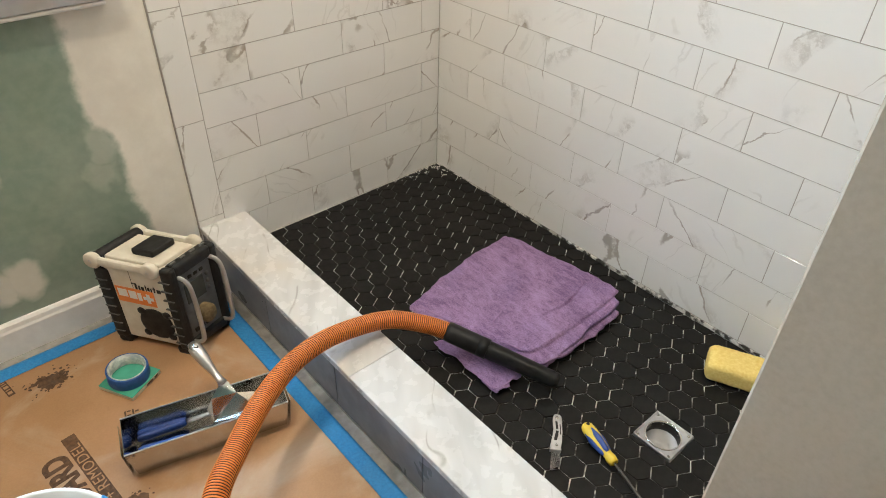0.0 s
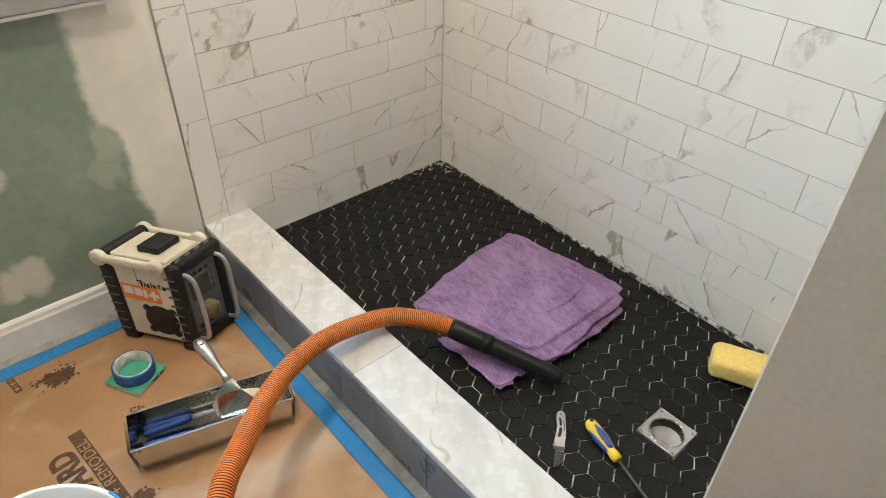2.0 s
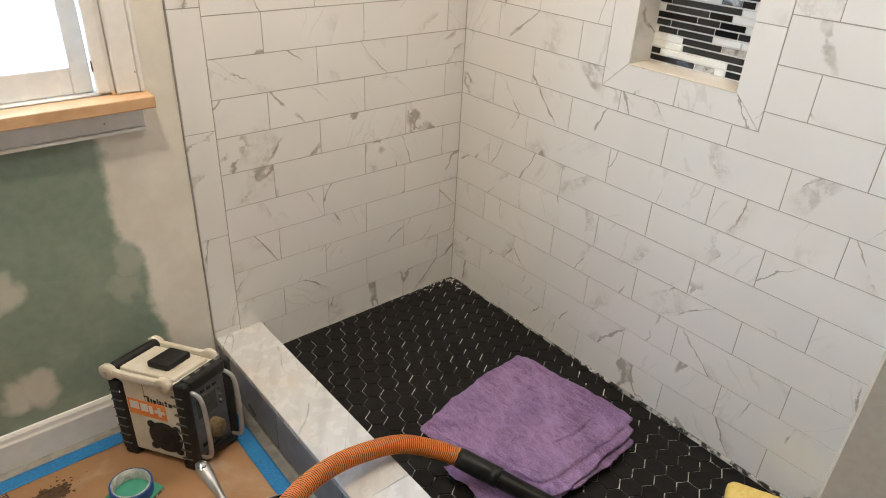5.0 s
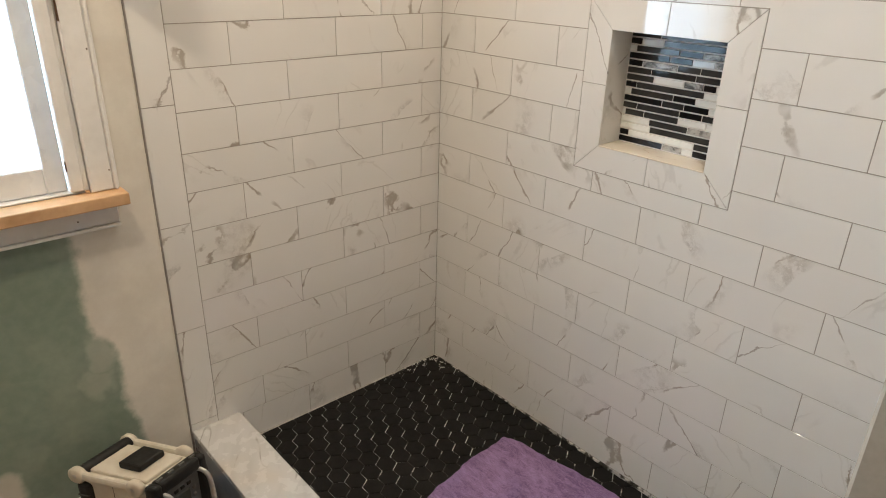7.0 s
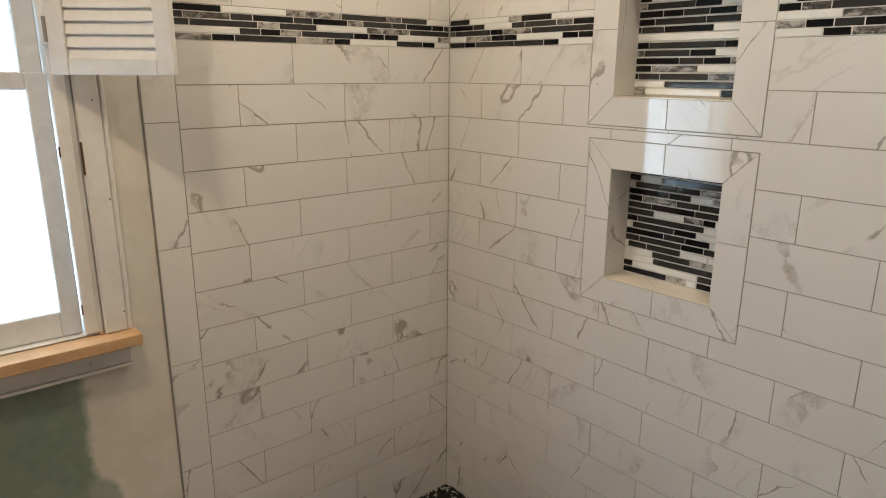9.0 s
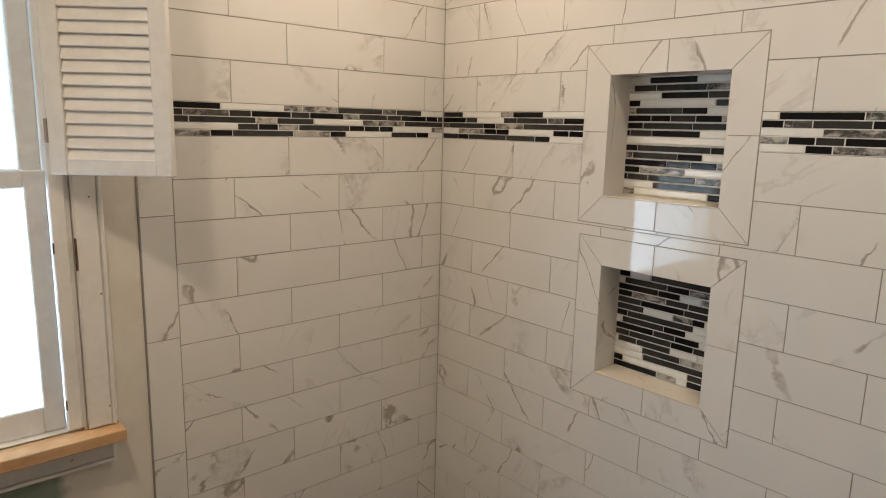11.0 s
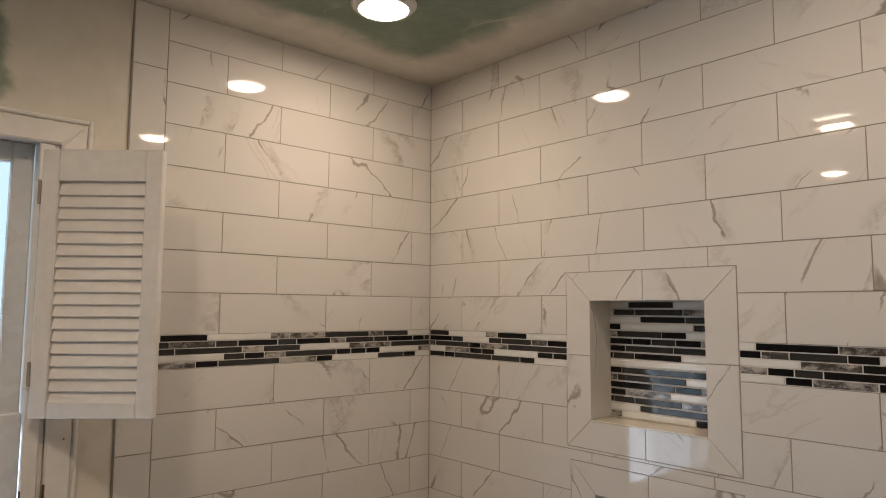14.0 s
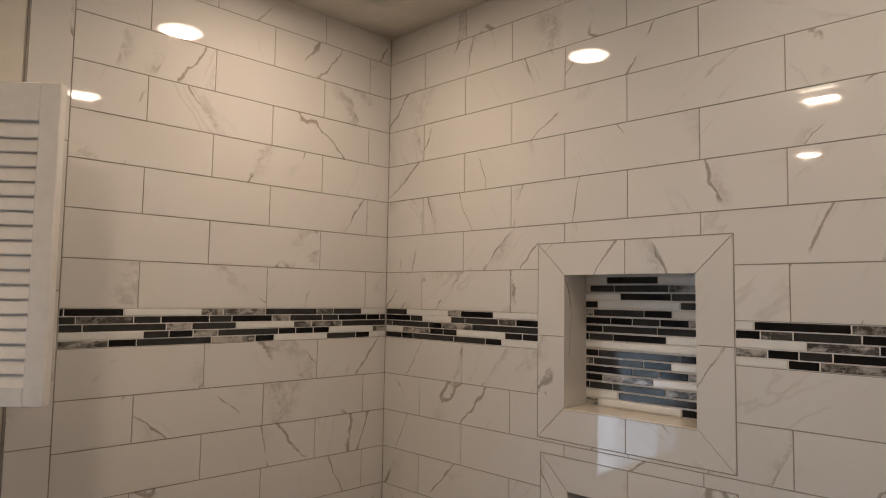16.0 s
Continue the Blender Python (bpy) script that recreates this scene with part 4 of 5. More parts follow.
for dy, dz, ang in ((-0.012, 0.018, 4), (0.012, 0.020, -3)):
    bt = thing("blue_handled_tool", PANM @ pose(-0.105, dy, dz, 0, 0, ang), "small tool with blue plastic handle lying in the pan", "tool", "blue tools in the pan")
    part("handle", sweep(bmesh.new(), [(-0.055 + 0.01 * i, 0, 0) for i in range(12)], [0.006, 0.009, 0.0095, 0.0095, 0.009, 0.0085, 0.0085, 0.009, 0.0095, 0.0095, 0.009, 0.006], 12), BLUEPLASTIC, bt)
    part("shaft", sweep(bmesh.new(), [(0.055 + 0.01 * i, 0, 0) for i in range(8)], 0.003, 8), CHROME, bt)

# ---- bucket ----
bucket = thing("bucket", pose(-1.605, -0.948, FLOOR + 0.003), "white plastic bucket with blue tape on its rim", "bucket")
part("shell", turn(bmesh.new(), [(0.0, 0.0), (0.122, 0.0), (0.126, 0.006), (0.140, 0.30), (0.148, 0.302), (0.148, 0.318), (0.143, 0.322), (0.143, 0.366), (0.147, 0.369), (0.147, 0.374), (0.143, 0.377), (0.139, 0.374), (0.137, 0.30), (0.121, 0.01), (0.0, 0.008)], 64), BUCKETWHITE, bucket)
bt = bmesh.new()
for i in range(7):
    a0, a1 = radians(8 + 2.2 * i), radians(10.2 + 2.2 * i)
    ring = []
    for r, z in ((0.1425, 0.3776), (0.1455, 0.3782), (0.1476, 0.3765), (0.1490, 0.345)):
        ring.append(((r * math.cos(a0), r * math.sin(a0), z), (r * math.cos(a1), r * math.sin(a1), z)))
    for (a, b), (c, d) in zip(ring, ring[1:]):
        bt.faces.new([bt.verts.new(v) for v in (a, b, d, c)])
part("tape_scrap", bt, BLUETAPE, bucket, "scrap of blue masking tape")

# ---- vacuum hose over the curb ----
hose_path = [(-1.25, -2.5, -0.010), (-1.42, -2.1, -0.008), (-1.52, -1.65, 0.02), (-1.50, -1.30, 0.14), (-1.415, -1.085, 0.232), (-1.334, -0.960, 0.257), (-1.253, -0.875, 0.239),
             (-1.158, -0.788, 0.215), (-1.060, -0.724, 0.197), (-0.965, -0.692, 0.183), (-0.871, -0.686, 0.167), (-0.770, -0.703, 0.148), (-0.693, -0.741, 0.115), (-0.640, -0.775, 0.082)]
vacuum_hose = thing("vacuum_hose", pose(0, 0, 0), "ribbed orange vacuum hose lying over the curb", "vacuum hose")
hpts = spline(hose_path, 0.00108)
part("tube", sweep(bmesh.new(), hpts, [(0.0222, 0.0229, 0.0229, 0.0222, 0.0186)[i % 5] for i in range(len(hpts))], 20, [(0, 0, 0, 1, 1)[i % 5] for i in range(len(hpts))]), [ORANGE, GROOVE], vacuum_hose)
npts = [Vector((-0.640, -0.775, 0.082)).lerp(Vector((-0.508, -1.045, 0.026)), i / 24) for i in range(25)]
nrad = [0.0250, 0.0262, 0.0262, 0.0262, 0.0262, 0.0262, 0.0262, 0.0258, 0.0235, 0.0235] + [0.0235 - 0.0002 * i for i in range(13)] + [0.0205, 0.0195]
part("nozzle", sweep(bmesh.new(), npts, nrad, 24), NOZZLE, vacuum_hose, "scuffed black plastic nozzle")
part("collar", sweep(bmesh.new(), npts[7:10], 0.0264, 24), NOZZLE, vacuum_hose)

# ---- purple towel ----
def towel_layer(bm, corners, z0, thick, seed, wrinkle, n, round_by):
    a, b, c, d = [Vector(k).to_3d() for k in corners]
    top, low = [], []
    for i in range(n + 1):
        u = i / n
        ta, tb = [], []
        for j in range(n + 1):
            v = j / n
            p = a.lerp(b, u).lerp(d.lerp(c, u), v)
            rag = 0.013 * Vector((noise.noise(Vector((u * 4, v * 4, seed))), noise.noise(Vector((u * 4, v * 4, seed + 9))), 0))
            rag += 0.004 * Vector((noise.noise(Vector((u * 16, v * 16, seed))), noise.noise(Vector((u * 16, v * 16, seed + 9))), 0))
            # rounded outline
            cu, cv = 2 * u - 1, 2 * v - 1
            k = 1 - round_by * (cu * cu * cv * cv) ** 2
            mid = a.lerp(b, 0.5).lerp(d.lerp(c, 0.5), 0.5)
            p = mid + (p - mid) * k + rag
            e = min(u, 1 - u, v, 1 - v)
            dome = math.sqrt(max(0.0, 1 - (1 - min(1.0, e / 0.045)) ** 2))
            fold = math.exp(-((v - 0.72 - 0.10 * math.sin(3 * u)) / 0.009) ** 2) * max(0, 1 - abs(u - 0.62) / 0.3)
            crease = math.exp(-((u - 0.10 - 0.04 * math.sin(7 * v)) / 0.012) ** 2)
            h = thick * (0.86 + 0.14 * noise.noise(Vector((u * 3.1, v * 3.1, seed))) + wrinkle * noise.noise(Vector((u * 9, v * 7, seed + 3))) - 0.52 * fold - 0.16 * crease)
            h += 0.0016 * noise.noise(Vector((p.x * 120, p.y * 120, seed))) + 0.0010 * noise.noise(Vector((p.x * 330, p.y * 330, seed)))
            h += 0.006 * noise.noise(Vector((u * 2.2 + v, v * 5.0, seed + 20)))
            ta.append(bm.verts.new((p.x, p.y, z0 + thick * 0.45 + (h - thick * 0.45) * dome)))
            tb.append(bm.verts.new((p.x, p.y, z0 + thick * 0.45 * (1 - dome))))
        top.append(ta)
        low.append(tb)
    for i in range(n):
        for j in range(n):
            bm.faces.new((top[i][j], top[i + 1][j], top[i + 1][j + 1], top[i][j + 1])).smooth = True
            bm.faces.new((low[i][j], low[i][j + 1], low[i + 1][j + 1], low[i + 1][j])).smooth = True
    for i in range(n):
        for q in ((top[i][0], low[i][0], low[i + 1][0], top[i + 1][0]), (top[i][n], top[i + 1][n], low[i + 1][n], low[i][n]),
                  (top[0][i], top[0][i + 1], low[0][i + 1], low[0][i]), (top[n][i], low[n][i], low[n][i + 1], top[n][i + 1])):
            bm.faces.new(q).smooth = True


towel = thing("towel", pose(0, 0, 0), "folded purple microfibre towel on the black tiles", "towel")
for layer, corners, z0, thick, seed, wrinkle, n, round_by in (("lower_fold", ((-0.585, -0.630), (-0.165, -0.530), (-0.150, -0.985), (-0.500, -0.992)), 0.0, 0.012, 5.0, 0.12, 110, 0.05),
                                                    ("loose_corner", ((-0.642, -0.722), (-0.429, -0.798), (-0.549, -0.958), (-0.634, -0.962)), 0.0, 0.011, 15.0, 0.30, 70, 0.02),
                                                    ("middle_fold", ((-0.600, -0.620), (-0.165, -0.550), (-0.122, -0.968), (-0.505, -0.985)), 0.0105, 0.013, 8.0, 0.14, 110, 0.06),
                                                    ("upper_fold", ((-0.634, -0.585), (-0.160, -0.516), (-0.094, -0.945), (-0.500, -0.942)), 0.0125, 0.026, 2.0, 0.15, 170, 0.06)):
    tb = bmesh.new()
    towel_layer(tb, corners, z0, thick, seed, wrinkle, n, round_by)
    part(layer, tb, TOWEL, towel)
for hem in ([(-0.596, -0.612, 0.033), (-0.585, -0.68, 0.0355), (-0.565, -0.735, 0.0358), (-0.535, -0.775, 0.0358), (-0.522, -0.85, 0.035), (-0.505, -0.915, 0.032)],
            [(-0.520, -0.80, 0.0355), (-0.470, -0.79, 0.0362), (-0.425, -0.775, 0.0362)],
            [(-0.636, -0.900, 0.009), (-0.634, -0.945, 0.010), (-0.605, -0.957, 0.011), (-0.560, -0.953, 0.010)]):
    part("hem", sweep(bmesh.new(), spline(hem, 0.005), 0.0021, 8), HEM, towel, "stitched lilac hem")

# ---- drain ----
floor_drain = thing("floor_drain", pose(DRAIN[0], DRAIN[1], pan_height(*DRAIN)), "open square stainless floor drain without its grate", "drain")
fr = bmesh.new()
HALF = 0.051
seg = 48
inner, outer, inner2, outer2 = [], [], [], []
for i in range(seg):
    a = 2 * math.pi * i / seg
    c, s = math.cos(a), math.sin(a)
    k = HALF / max(abs(c), abs(s))
    outer.append(fr.verts.new((k * c, k * s, 0.004)))
    outer2.append(fr.verts.new((k * c, k * s, -0.012)))
    inner.append(fr.verts.new((0.040 * c, 0.040 * s, 0.0025)))
    inner2.append(fr.verts.new((0.040 * c, 0.040 * s, -0.012)))
for i in range(seg):
    j = (i + 1) % seg
    for q in ((outer[i], outer[j], inner[j], inner[i]), (outer2[i], outer2[j], outer[j], outer[i]), (inner[i], inner[j], inner2[j], inner2[i])):
        fr.faces.new(q)
part("frame", fr, CHROME, floor_drain)
for k in range(4):
    part("frame_lip", boxed(-0.051, 0.051, -0.051, -0.0475, 0.0038, 0.0068, 0.0008), CHROME, floor_drain, m=pose(0, 0, 0, 0, 0, 90 * k))
part("inner_rim", turn(bmesh.new(), [(0.0395, 0.0030), (0.0410, 0.0052), (0.0430, 0.0052), (0.0442, 0.0036)], 48), STEEL, floor_drain, "bright raised rim")
for k in range(4):
    part("screw_boss", turn(bmesh.new(), [(0.0, 0.0050), (0.0028, 0.0050), (0.0036, 0.0036)], 12), STEEL, floor_drain, m=pose(0.0425 * (1 if k in (0, 3) else -1), 0.0425 * (1 if k < 2 else -1), 0.0))
part("throat", turn(bmesh.new(), [(0.0398, 0.0015), (0.0396, -0.024), (0.041, -0.026)], 40), RUBBER, floor_drain, "dark rubber throat")
part("pipe", turn(bmesh.new(), [(0.041, -0.026), (0.0385, -0.029), (0.030, -0.046), (0.0285, -0.047), (0.0285, -0.054), (0.024, -0.056), (0.0215, -0.058), (0.0215, -0.078)], 40), PIPE, floor_drain, "grey plastic pipe")
# closing disc whose dark brown paints the shade down the open pipe
part("pipe_mouth", turn(bmesh.new(), [(0.0215, -0.072), (0.0, -0.072)], 32), CORK, floor_drain, "dark brown disc coloured as the shaded hole of the pipe")

# ---- sponge, utility knife, screwdriver ----
sb = boxed(-0.082, 0.082, -0.047, 0.047, 0.0, 0.060)
bmesh.ops.subdivide_edges(sb, edges=sb.edges, cuts=14, use_grid_fill=True)
for v in sb.verts:
    n3 = Vector((max(-0.062, min(0.062, v.co.x)), max(-0.027, min(0.027, v.co.y)), max(0.018, min(0.042, v.co.z))))
    d = v.co - n3
    if d.length > 0.019:
        v.co = n3 + d.normalized() * 0.019
    v.co += 0.0016 * noise.noise_vector(v.co * 60) + 0.0008 * noise.noise_vector(v.co * 260)
for f in sb.faces:
    f.smooth = True
sponge = solid("sponge", sb, SPONGE, "large yellow grout sponge on the black tiles", "sponge", "", pose(-0.116, -1.318, -0.010, 0, 0, -65.2))

kx0, ky0, kx1, ky1 = -0.566, -1.098, -0.689, -1.195
utility_knife = thing("utility_knife", pose(kx0, ky0, -0.0125, 0, 0, math.degrees(math.atan2(ky1 - ky0, kx1 - kx0))), "folding steel utility knife, blade open", "utility knife")


def flat(pts, z0, z1, bevel=0.0):
    bm = bmesh.new()
    lo = [bm.verts.new((x, y, z0)) for x, y in pts]
    hi = [bm.verts.new((x, y, z1)) for x, y in pts]
    bm.faces.new(lo[::-1])
    bm.faces.new(hi)
    for i in range(len(pts)):
        j = (i + 1) % len(pts)
        bm.faces.new((lo[i], lo[j], hi[j], hi[i]))
    if bevel:
        bmesh.ops.bevel(bm, geom=list(bm.edges), offset=bevel, segments=1, affect="EDGES")
    return bm


part("handle", flat([(0, -0.004), (0.004, -0.009), (0.014, -0.0115), (0.028, -0.010), (0.040, -0.0075), (0.055, -0.007), (0.068, -0.0095), (0.082, -0.0115), (0.098, -0.0125), (0.102, -0.006),
                     (0.102, 0.010), (0.092, 0.0125), (0.080, 0.0115), (0.066, 0.013), (0.050, 0.0135), (0.036, 0.0105), (0.020, 0.0115), (0.008, 0.010), (0.001, 0.005)], 0.001, 0.0115, 0.0014), CHROME, utility_knife, "brushed steel handle")
for pts in ([(0.022, -0.005), (0.034, -0.0035), (0.046, -0.002), (0.046, 0.003), (0.034, 0.002), (0.022, 0.000)], [(0.050, -0.002), (0.066, -0.004), (0.078, -0.006), (0.078, 0.001), (0.064, 0.004), (0.050, 0.004)],
            [(0.030, 0.0055), (0.045, 0.0075), (0.060, 0.0075), (0.060, 0.0095), (0.045, 0.0095), (0.030, 0.0075)]):
    part("slot", flat(pts, 0.0105, 0.0119), RUBBER, utility_knife, "dark cut-out in the handle")
part("rivet", turn(bmesh.new(), [(0.0, 0.0018), (0.003, 0.0014), (0.0036, 0.0)], 14), STEEL, utility_knife, m=pose(0.012, -0.001, 0.0115))
part("rivet", turn(bmesh.new(), [(0.0, 0.0018), (0.003, 0.0014), (0.0036, 0.0)], 14), STEEL, utility_knife, m=pose(0.091, 0.001, 0.0115))
part("collar", boxed(0.099, 0.105, -0.0135, 0.0125, 0.0, 0.0125, 0.001), CHROME, utility_knife)
part("blade", flat([(0.106, -0.010), (0.158, -0.010), (0.142, 0.011), (0.106, 0.011)], 0.005, 0.0062), STEEL, utility_knife, "trapezoid steel blade")

screwdriver = thing("screwdriver", pose(-0.541, -1.160, -0.0005, 0, 0, math.degrees(math.atan2(-0.114, -0.034))), "screwdriver with yellow and blue plastic handle", "screwdriver")
part("handle", sweep(bmesh.new(), [(0.0, 0, 0), (0.003, 0, 0), (0.010, 0, 0), (0.03, 0, 0), (0.05, 0, 0), (0.068, 0, 0), (0.082, 0, 0), (0.095, 0, 0), (0.1, 0, 0), (0.106, 0, 0), (0.116, 0, 0), (0.119, 0, 0)], [0.006, 0.011, 0.0145, 0.016, 0.0155, 0.014, 0.0115, 0.0105, 0.012, 0.0125, 0.0115, 0.008], 20), YELLOW, screwdriver, "yellow plastic handle")
for ang in (0, 90, 180, 270):
    part("grip_inlay", sweep(bmesh.new(), [(0.018 + 0.008 * i, 0, 0.0115 - 0.0045 * max(0, (i - 4) / 5)) for i in range(10)], [0.002, 0.005, 0.0058, 0.0076, 0.0082, 0.0082, 0.0080, 0.0076, 0.0072, 0.005], 10), BLUEPLASTIC, screwdriver, "blue rubber inlay", pose(0, 0, 0, ang, 0, 0))
part("shaft", sweep(bmesh.new(), [(0.118 + 0.01 * i, 0, -0.0004 * i) for i in range(17)], 0.0034, 12), SHAFT, screwdriver, "dark steel shaft")
part("hang_hole", sweep(bmesh.new(), [(0.0105, 0, 0.0128), (0.0105, 0, 0.0152)], 0.0042, 14), RUBBER, screwdriver)

# ---- wall tiles ----
GAP, DEEP = 0.0011, 0.0036
FACE = -0.0018
rnd = random.Random(11)
tile_cache = {}


def lay(parent, u0, u1, v0, v1, holes=()):
    """One ceramic tile between the given joints, cut round any hole."""
    u0, u1, v0, v1 = u0 + GAP, u1 - GAP, v0 + GAP, v1 - GAP
    if u1 - u0 < 0.006 or v1 - v0 < 0.006:
        return
    near = [h for h in holes if h[0] - GAP < u1 and h[1] + GAP > u0 and h[2] - GAP < v1 and h[3] + GAP > v0]
    if near:
        near = [(h[0] - 2 * GAP, h[1] + 2 * GAP, h[2] - 2 * GAP, h[3] + 2 * GAP) for h in near]
        if any(h[0] <= u0 and h[1] >= u1 and h[2] <= v0 and h[3] >= v1 for h in near):
            return
        bm = slab(u0, u1, v0, v1, near, DEEP)
        if not bm.faces:
            bm.free()
            return
        ob = new("tile", fill("tile", bm, TILE))
        ob.parent, ob.matrix_basis = parent, pose(0, FACE, 0)
        return
    key = (round(u1 - u0, 4), round(v1 - v0, 4))
    if key not in tile_cache:
        w, h = key
        tile_cache[key] = fill("tile", prism([(-w / 2, -h / 2), (w / 2, -h / 2), (w / 2, h / 2), (-w / 2, h / 2)], DEEP, 0.00012), TILE)
    ob = new("tile", tile_cache[key])
    ob.parent = parent
    ob.matrix_basis = pose((u0 + u1) / 2, FACE + rnd.uniform(-0.00015, 0.00015), (v0 + v1) / 2, rnd.uniform(-0.03, 0.03), 0, rnd.uniform(-0.02, 0.02))


def courses():
    """Every course: its number from the floor up, its lower and upper joint, and which bond it has."""
    for k in range(15):
        yield k, k * P, (k + 1) * P, (15 - k) % 2 == 0
    z, j = BAND1, 1
    while z < CEIL - 0.002:
        yield 14 + j, z, min(z + P, CEIL + GAP - 0.001), j % 2 == 1
        z, j = z + P, j + 1


for k, z0, z1, even in courses():
    joints = [0.0] + [u for u in [-(0.078 if even else 0.2345) - 0.3125 * i for i in range(4)] if u > -0.855] + [-0.857]
    for b, a in zip(joints, joints[1:]):
        lay(wall_north_tiled, a, b, z0, z1)
    joints = [0.0] + [u for u in [(0.151 if even else 0.308) + 0.3155 * i for i in range(6)] if u < 1.53] + [-END_Y]
    for a, b in zip(joints, joints[1:]):
        lay(wall_east, a, b, z0, z1, NICHES)
edges = [0.0] + [0.135 + 0.307 * i for i in range(8)] + [CEIL]
for a, b in zip(edges, edges[1:]):
    lay(wall_north_tiled, -0.9375, -0.857, a, b)

# niche frames and linings
for (a, b, c, d), (e, f, g, h) in zip(NICHES, HOLES):
    mu, mv = (a + b) / 2, (c + d) / 2 + 0.01
    q = 0.0008
    for pts in ([(a, c + q), (e, g + q), (e, mv - q), (a, mv - q)], [(a, mv + q), (e, mv + q), (e, h - q), (a, d - q)],
                [(b, c + q), (f, g + q), (f, mv - q), (b, mv - q)], [(b, mv + q), (f, mv + q), (f, h - q), (b, d - q)],
                [(a + q, c), (mu - q, c), (mu - q, g), (e + q, g)], [(mu + q, c), (b - q, c), (f - q, g), (mu + q, g)],
                [(a + q, d), (mu - q, d), (mu - q, h), (e + q, h)], [(mu + q, d), (b - q, d), (f - q, h), (mu + q, h)]):
        cu, cv = sum(x for x, _ in pts) / 4, sum(y for _, y in pts) / 4
        ob = part("frame_tile", prism([(x - cu, y - cv) for x, y in pts], DEEP + 0.001, 0.0004), TILE, wall_east, m=pose(cu, FACE - 0.001, cv, rnd.uniform(-0.03, 0.03), 0, rnd.uniform(-0.03, 0.03)))
    NB = 0.085
    part("niche_lining", boxed(e - 0.004, e, 0.001, NB, g, h), TILE, wall_east)
    part("niche_lining", boxed(f, f + 0.004, 0.001, NB, g, h), TILE, wall_east)
    part("niche_lining", boxed(e, f, 0.001, NB, h, h + 0.004), TILE, wall_east)
    part("niche_sill", boxed(e, f, -0.004, NB, g - 0.004, g, 0.001), SILL, wall_east, "cream marble niche sill")
    part("niche_back", boxed(e, f, NB, NB + 0.01, g, h), MOSGROUT, wall_east)

# ---- glass and stone mosaic ----
KIND = {"K": BLACKGLASS, "G": GREYGLASS, "P": PALEGLASS, "V": VEINED}
ROW = 0.0164
stick_cache = {}


def stick(parent, u0, u1, v, y, kind, half=0.0070):
    w = round(max(0.006, u1 - u0 - 0.0026), 3)
    half = round(half, 4)
    if (w, kind, half) not in stick_cache:
        stick_cache[w, kind, half] = fill("mosaic_piece", prism([(-w / 2, -half), (w / 2, -half), (w / 2, half), (-w / 2, half)], 0.003, 0.0007), KIND[kind])
    ob = new("mosaic_piece", stick_cache[w, kind, half])
    ob.parent = parent
    ob.matrix_basis = pose((u0 + u1) / 2, y + rnd.uniform(-0.0003, 0.0003), v, rnd.uniform(-0.4, 0.4), 0, rnd.uniform(-0.3, 0.3))


def random_row(parent, u0, u1, v, y):
    u, last = u0, ""
    while u < u1 - 0.004:
        kind = rnd.choices("KGVP", (0.36, 0.33, 0.17, 0.14))[0]
        if kind == last == "P":
            kind = "K"
        w = rnd.choice((0.075, 0.1, 0.14)) if kind == "P" else rnd.choice((0.024, 0.032, 0.036, 0.05, 0.07, 0.10))
        e = min(u1, u + w)
        if u1 - e < 0.012:
            e = u1
        stick(parent, u, e, v, y, kind)
        u, last = e, kind


part("band_bed", boxed(-0.856, 0.0, -0.0006, 0.004, BAND0, BAND1), MOSGROUT, wall_north_tiled)
for a, b in ((0.0024, NICHES[1][0] - 0.001), (NICHES[1][1] + 0.001, -END_Y)):
    part("band_bed", boxed(a, b, -0.0006, 0.004, BAND0, BAND1), MOSGROUT, wall_east)
NORTH_BAND = ("K18 K236 P316 V96 V184 G238 V78 G140 P123", "G65 V228 G110 K200 G96 K176 V81 G152 G77 K140 K65 G30",
              "G94 G334 V106 G188 P258 V84 V145 G219", "P336 G104 K100 V105 G266 K79 K82 K76 P216 V64",
              "V198 K111 G308 V189 K85 P245 G141 K69 P80")
EAST_BAND_A = ("K52 P100 V32 K76 P103", "K60 G30 P68 G33 G76 V40 K50", "V15 G92 K32 V72 G152", "P42 V68 K32 K33 P112 K40 K36", "K40 K28 G100 G74 K38 P83")
EAST_BAND_B = ("P45 K220 V146", "K60 V75 G152 K82 P42", "P164 V160 K82 P5", "V76 K71 G76 K162 G26", "P122 K72 V168 K49")
NICHE_UPPER = ("P70 K155 P150", "P15 G78 G162 V90 K30", "P112 K150 G105 K8", "K40 P247 G88", "V26 G158 K80 P111", "K82 K66 G82 K80 V65", "K56 G166 G153",
               "K11 G78 K158 P92 K36", "P362 K13", "K42 G243 K90", "V26 G155 K80 P114", "K148 G78 K82 V67", "K56 V154 P165", "K12 G75 G158 V92 K38", "P105 G248 K22", "V40 P248 K87")
NICHE_LOWER = ("G90 G225", "K35 P65 G200 K15", "P20 G130 K65 V60 P40", "K125 K65 P60 V65", "K45 V105 G65 G65 G35", "G75 K130 G110", "G85 P90 V55 K35 P50", "K35 G200 P60 K20",
               "P20 G130 K65 P85 K15", "K120 G65 K70 P60", "G45 G130 K65 G75", "P10 G60 G105 P80 P60", "P90 G115 V70 K40", "P95 G200 P20", "K30 P200 G70 K15", "K140 V60 P30 K85")


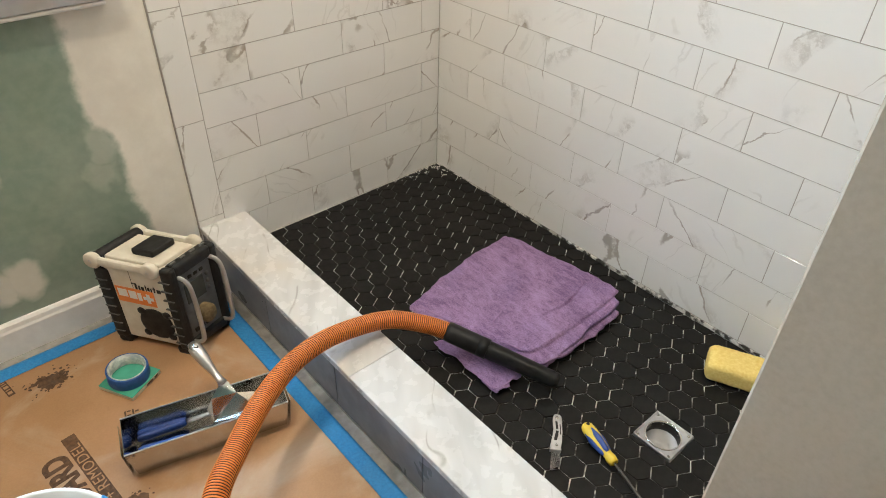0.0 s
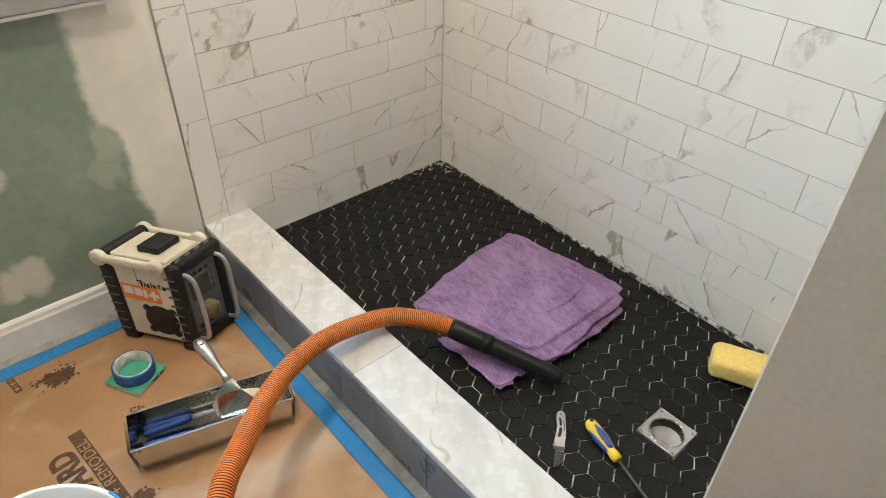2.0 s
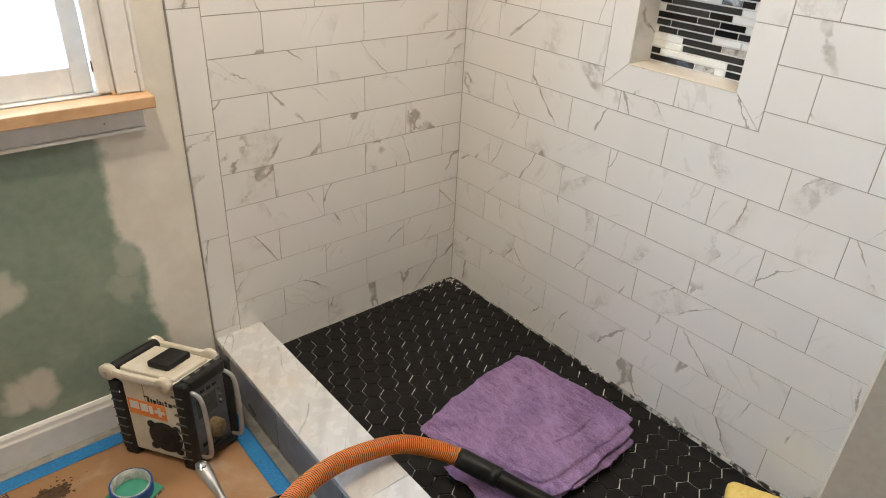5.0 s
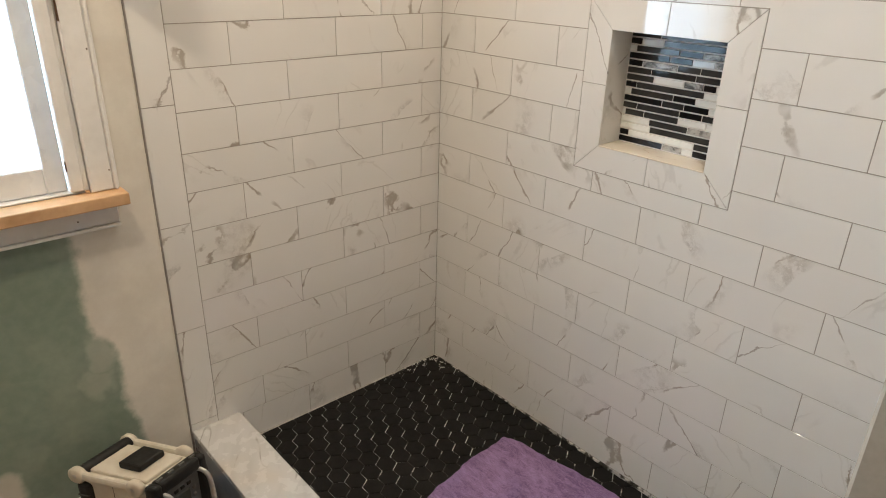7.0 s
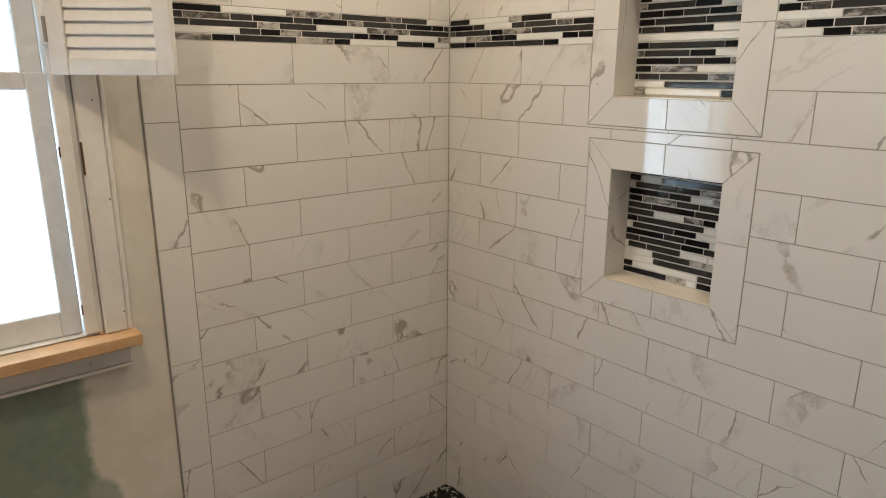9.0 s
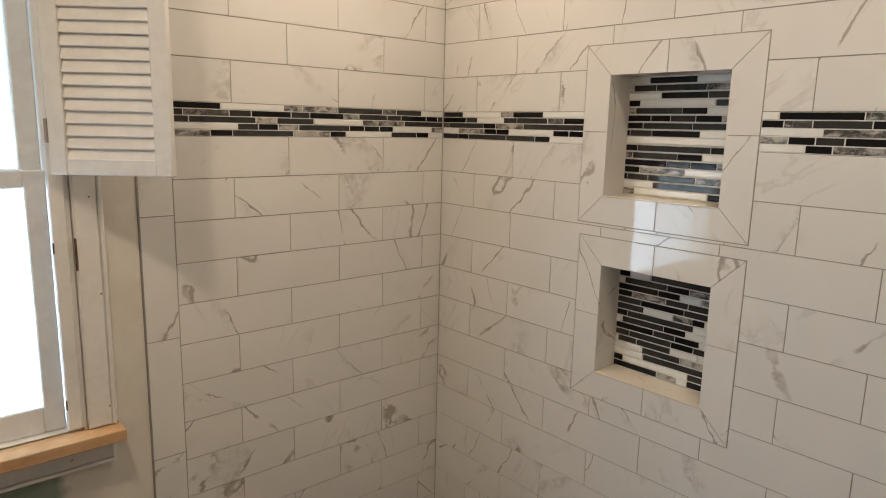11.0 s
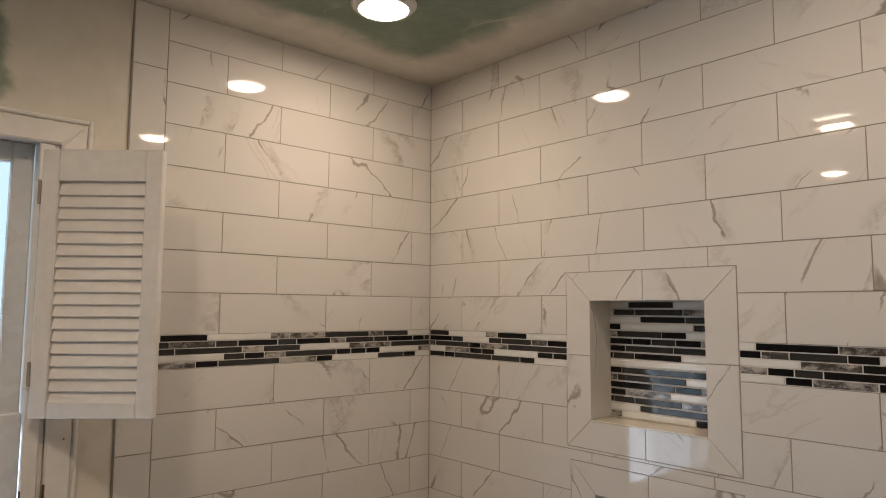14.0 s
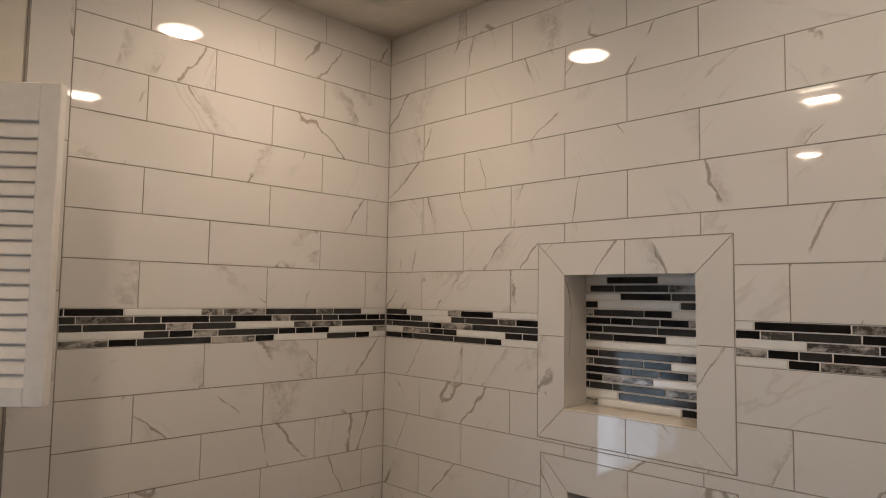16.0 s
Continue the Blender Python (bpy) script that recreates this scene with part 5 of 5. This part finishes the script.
def laid_rows(parent, u0, u1, top, pitch, y, rows, bend=0.0):
    """Rows of mosaic from the top down; each word is a stone's kind and its relative length."""
    for i, text in enumerate(rows):
        words = [(w[0], float(w[1:])) for w in text.split()]
        total, s = sum(n for _, n in words), 0.0
        for kind, n in words:
            a, b = s / total, (s + n) / total
            a, b = a * (1 - bend) + bend * a * a, b * (1 - bend) + bend * b * b
            stick(parent, u0 + (u1 - u0) * a, u0 + (u1 - u0) * b, top - (i + 0.5) * pitch, y, kind, min(0.0070, pitch / 2 - 0.0012))
            s += n


laid_rows(wall_north_tiled, -0.856, -0.001, BAND1, ROW, FACE, NORTH_BAND, 0.215)
laid_rows(wall_east, 0.003, NICHES[1][0] - 0.001, BAND1, ROW, FACE, EAST_BAND_A, -0.15)
laid_rows(wall_east, NICHES[1][1] + 0.001, 1.285, BAND1, ROW, FACE, EAST_BAND_B, -0.1)
for i in range(5):
    random_row(wall_east, 1.285, -END_Y, BAND0 + (i + 0.5) * ROW, FACE)
for (e, f, g, h), rows in zip(HOLES, (NICHE_LOWER, NICHE_UPPER)):
    laid_rows(wall_east, e + 0.001, f - 0.001, h - 0.001, (h - g - 0.002) / len(rows), 0.0825, rows)

# ---- hexagon mosaic on the shower floor ----
F, HGAP = 0.0556, 0.0030
PITCH = 0.0500
LONG = PITCH / (F * math.sqrt(3) / 2)
shape = [((F - HGAP) / math.sqrt(3) * math.cos(radians(30 + 60 * i)), LONG * (F - HGAP) / math.sqrt(3) * math.sin(radians(30 + 60 * i))) for i in range(6)]


def hexagon(bm, pts, off=(0, 0, 0)):
    n = len(pts)
    cx, cy = sum(p[0] for p in pts) / n, sum(p[1] for p in pts) / n
    ox, oy, oz = off
    top = [bm.verts.new((ox + x + (cx - x) * 0.03, oy + y + (cy - y) * 0.03, oz)) for x, y in pts]
    rim = [bm.verts.new((ox + x, oy + y, oz - 0.0007)) for x, y in pts]
    low = [bm.verts.new((ox + x, oy + y, oz - 0.006)) for x, y in pts]
    bm.faces.new(top)
    for i in range(n):
        j = (i + 1) % n
        bm.faces.new((rim[i], rim[j], top[j], top[i]))
        bm.faces.new((low[i], low[j], rim[j], rim[i]))


def clip(pts, axis, limit, sign):
    out = []
    for a, b in zip(pts, pts[1:] + pts[:1]):
        da, db = sign * (a[axis] - limit), sign * (b[axis] - limit)
        if da >= 0:
            out.append(a)
        if (da >= 0) != (db >= 0):
            t = da / (da - db)
            out.append((a[0] + t * (b[0] - a[0]), a[1] + t * (b[1] - a[1])))
    return out


part("joint_line", boxed(-0.789, -0.0008, -0.0036, -0.0008, -0.006, 0.0012, 0.0006), CAULK, shower_pan, "pale grout line along the wall")
part("joint_line", boxed(-0.0040, -0.0008, END_Y, -0.005, -0.012, 0.0008, 0.0006), BED, shower_pan, "pale grout line along the wall")
hb = bmesh.new()
hexagon(hb, shape)
hex_mesh = fill("hex_tile", hb, HEX)
rest = bmesh.new()
for r in range(-11, 24):
    cy = -1.061 + r * PITCH
    for c in range(-9, 10):
        cx = -0.393 + (c + 0.5 * (r % 2)) * F
        pts = [(cx + x, cy + y) for x, y in shape]
        full = all(-0.789 < x < -0.004 and END_Y + 0.001 < y < -0.005 for x, y in pts)
        in_drain = all(abs(x - DRAIN[0]) < 0.052 and abs(y - DRAIN[1]) < 0.052 for x, y in pts)
        meets = any(abs(x - DRAIN[0]) < 0.053 and abs(y - DRAIN[1]) < 0.053 for x, y in pts) or math.hypot(cx - DRAIN[0], cy - DRAIN[1]) < 0.04
        zc = pan_height(cx, cy) + rnd.uniform(-0.0004, 0.0004)
        if in_drain:
            continue
        if full and not meets:
            if -1.52 < cy < -0.54:
                o = new("hex_tile", hex_mesh)
                o.parent, o.matrix_basis = shower_pan, pose(cx, cy, zc, rnd.uniform(-0.5, 0.5), rnd.uniform(-0.5, 0.5), rnd.uniform(-0.8, 0.8))
            else:
                hexagon(rest, shape, (cx, cy, zc))
            continue
        polys = [pts]
        if meets:
            dx0, dx1, dy0, dy1 = DRAIN[0] - 0.053, DRAIN[0] + 0.053, DRAIN[1] - 0.053, DRAIN[1] + 0.053
            left, right = clip(pts, 0, dx0, -1), clip(pts, 0, dx1, 1)
            mid = clip(clip(pts, 0, dx0, 1), 0, dx1, -1)
            polys = [left, right, clip(mid, 1, dy0, -1) if mid else [], clip(mid, 1, dy1, 1) if mid else []]
        for p in polys:
            for axis, limit, sign in ((0, -0.789, 1), (0, -0.004, -1), (1, END_Y + 0.001, 1), (1, -0.005, -1)):
                p = clip(p, axis, limit, sign) if len(p) > 2 else []
            if len(p) > 2 and max(q[0] for q in p) - min(q[0] for q in p) > 0.002 and max(q[1] for q in p) - min(q[1] for q in p) > 0.002:
                hexagon(rest, p, (0, 0, zc))
tagged(part("hex_tiles", rest, HEX, shower_pan, "small cut and far hexagon tiles"), kind="stuff")

# crumbs of dried mortar in the shower's corner
cr = bmesh.new()
crumb_rnd = random.Random(5)
for i in range(70):
    far = abs(crumb_rnd.gauss(0, 0.07))
    if crumb_rnd.random() < 0.7:
        x, y = -0.012 - far * 1.6, -0.008 - abs(crumb_rnd.gauss(0, 0.012))
    else:
        x, y = -0.012 - abs(crumb_rnd.gauss(0, 0.02)), -0.012 - far
    r = crumb_rnd.uniform(0.0008, 0.0032)
    ico = bmesh.ops.create_icosphere(cr, subdivisions=1, radius=r, matrix=Matrix.Translation((x, y, pan_height(x, y) + 0.4 * r)))
    for v in ico["verts"]:
        v.co += r * 0.5 * noise.noise_vector(v.co * 900)
crumbs = solid("mortar_crumbs", cr, CAULK, "pale crumbs of dried mortar in the corner", "crumbs", "stuff")
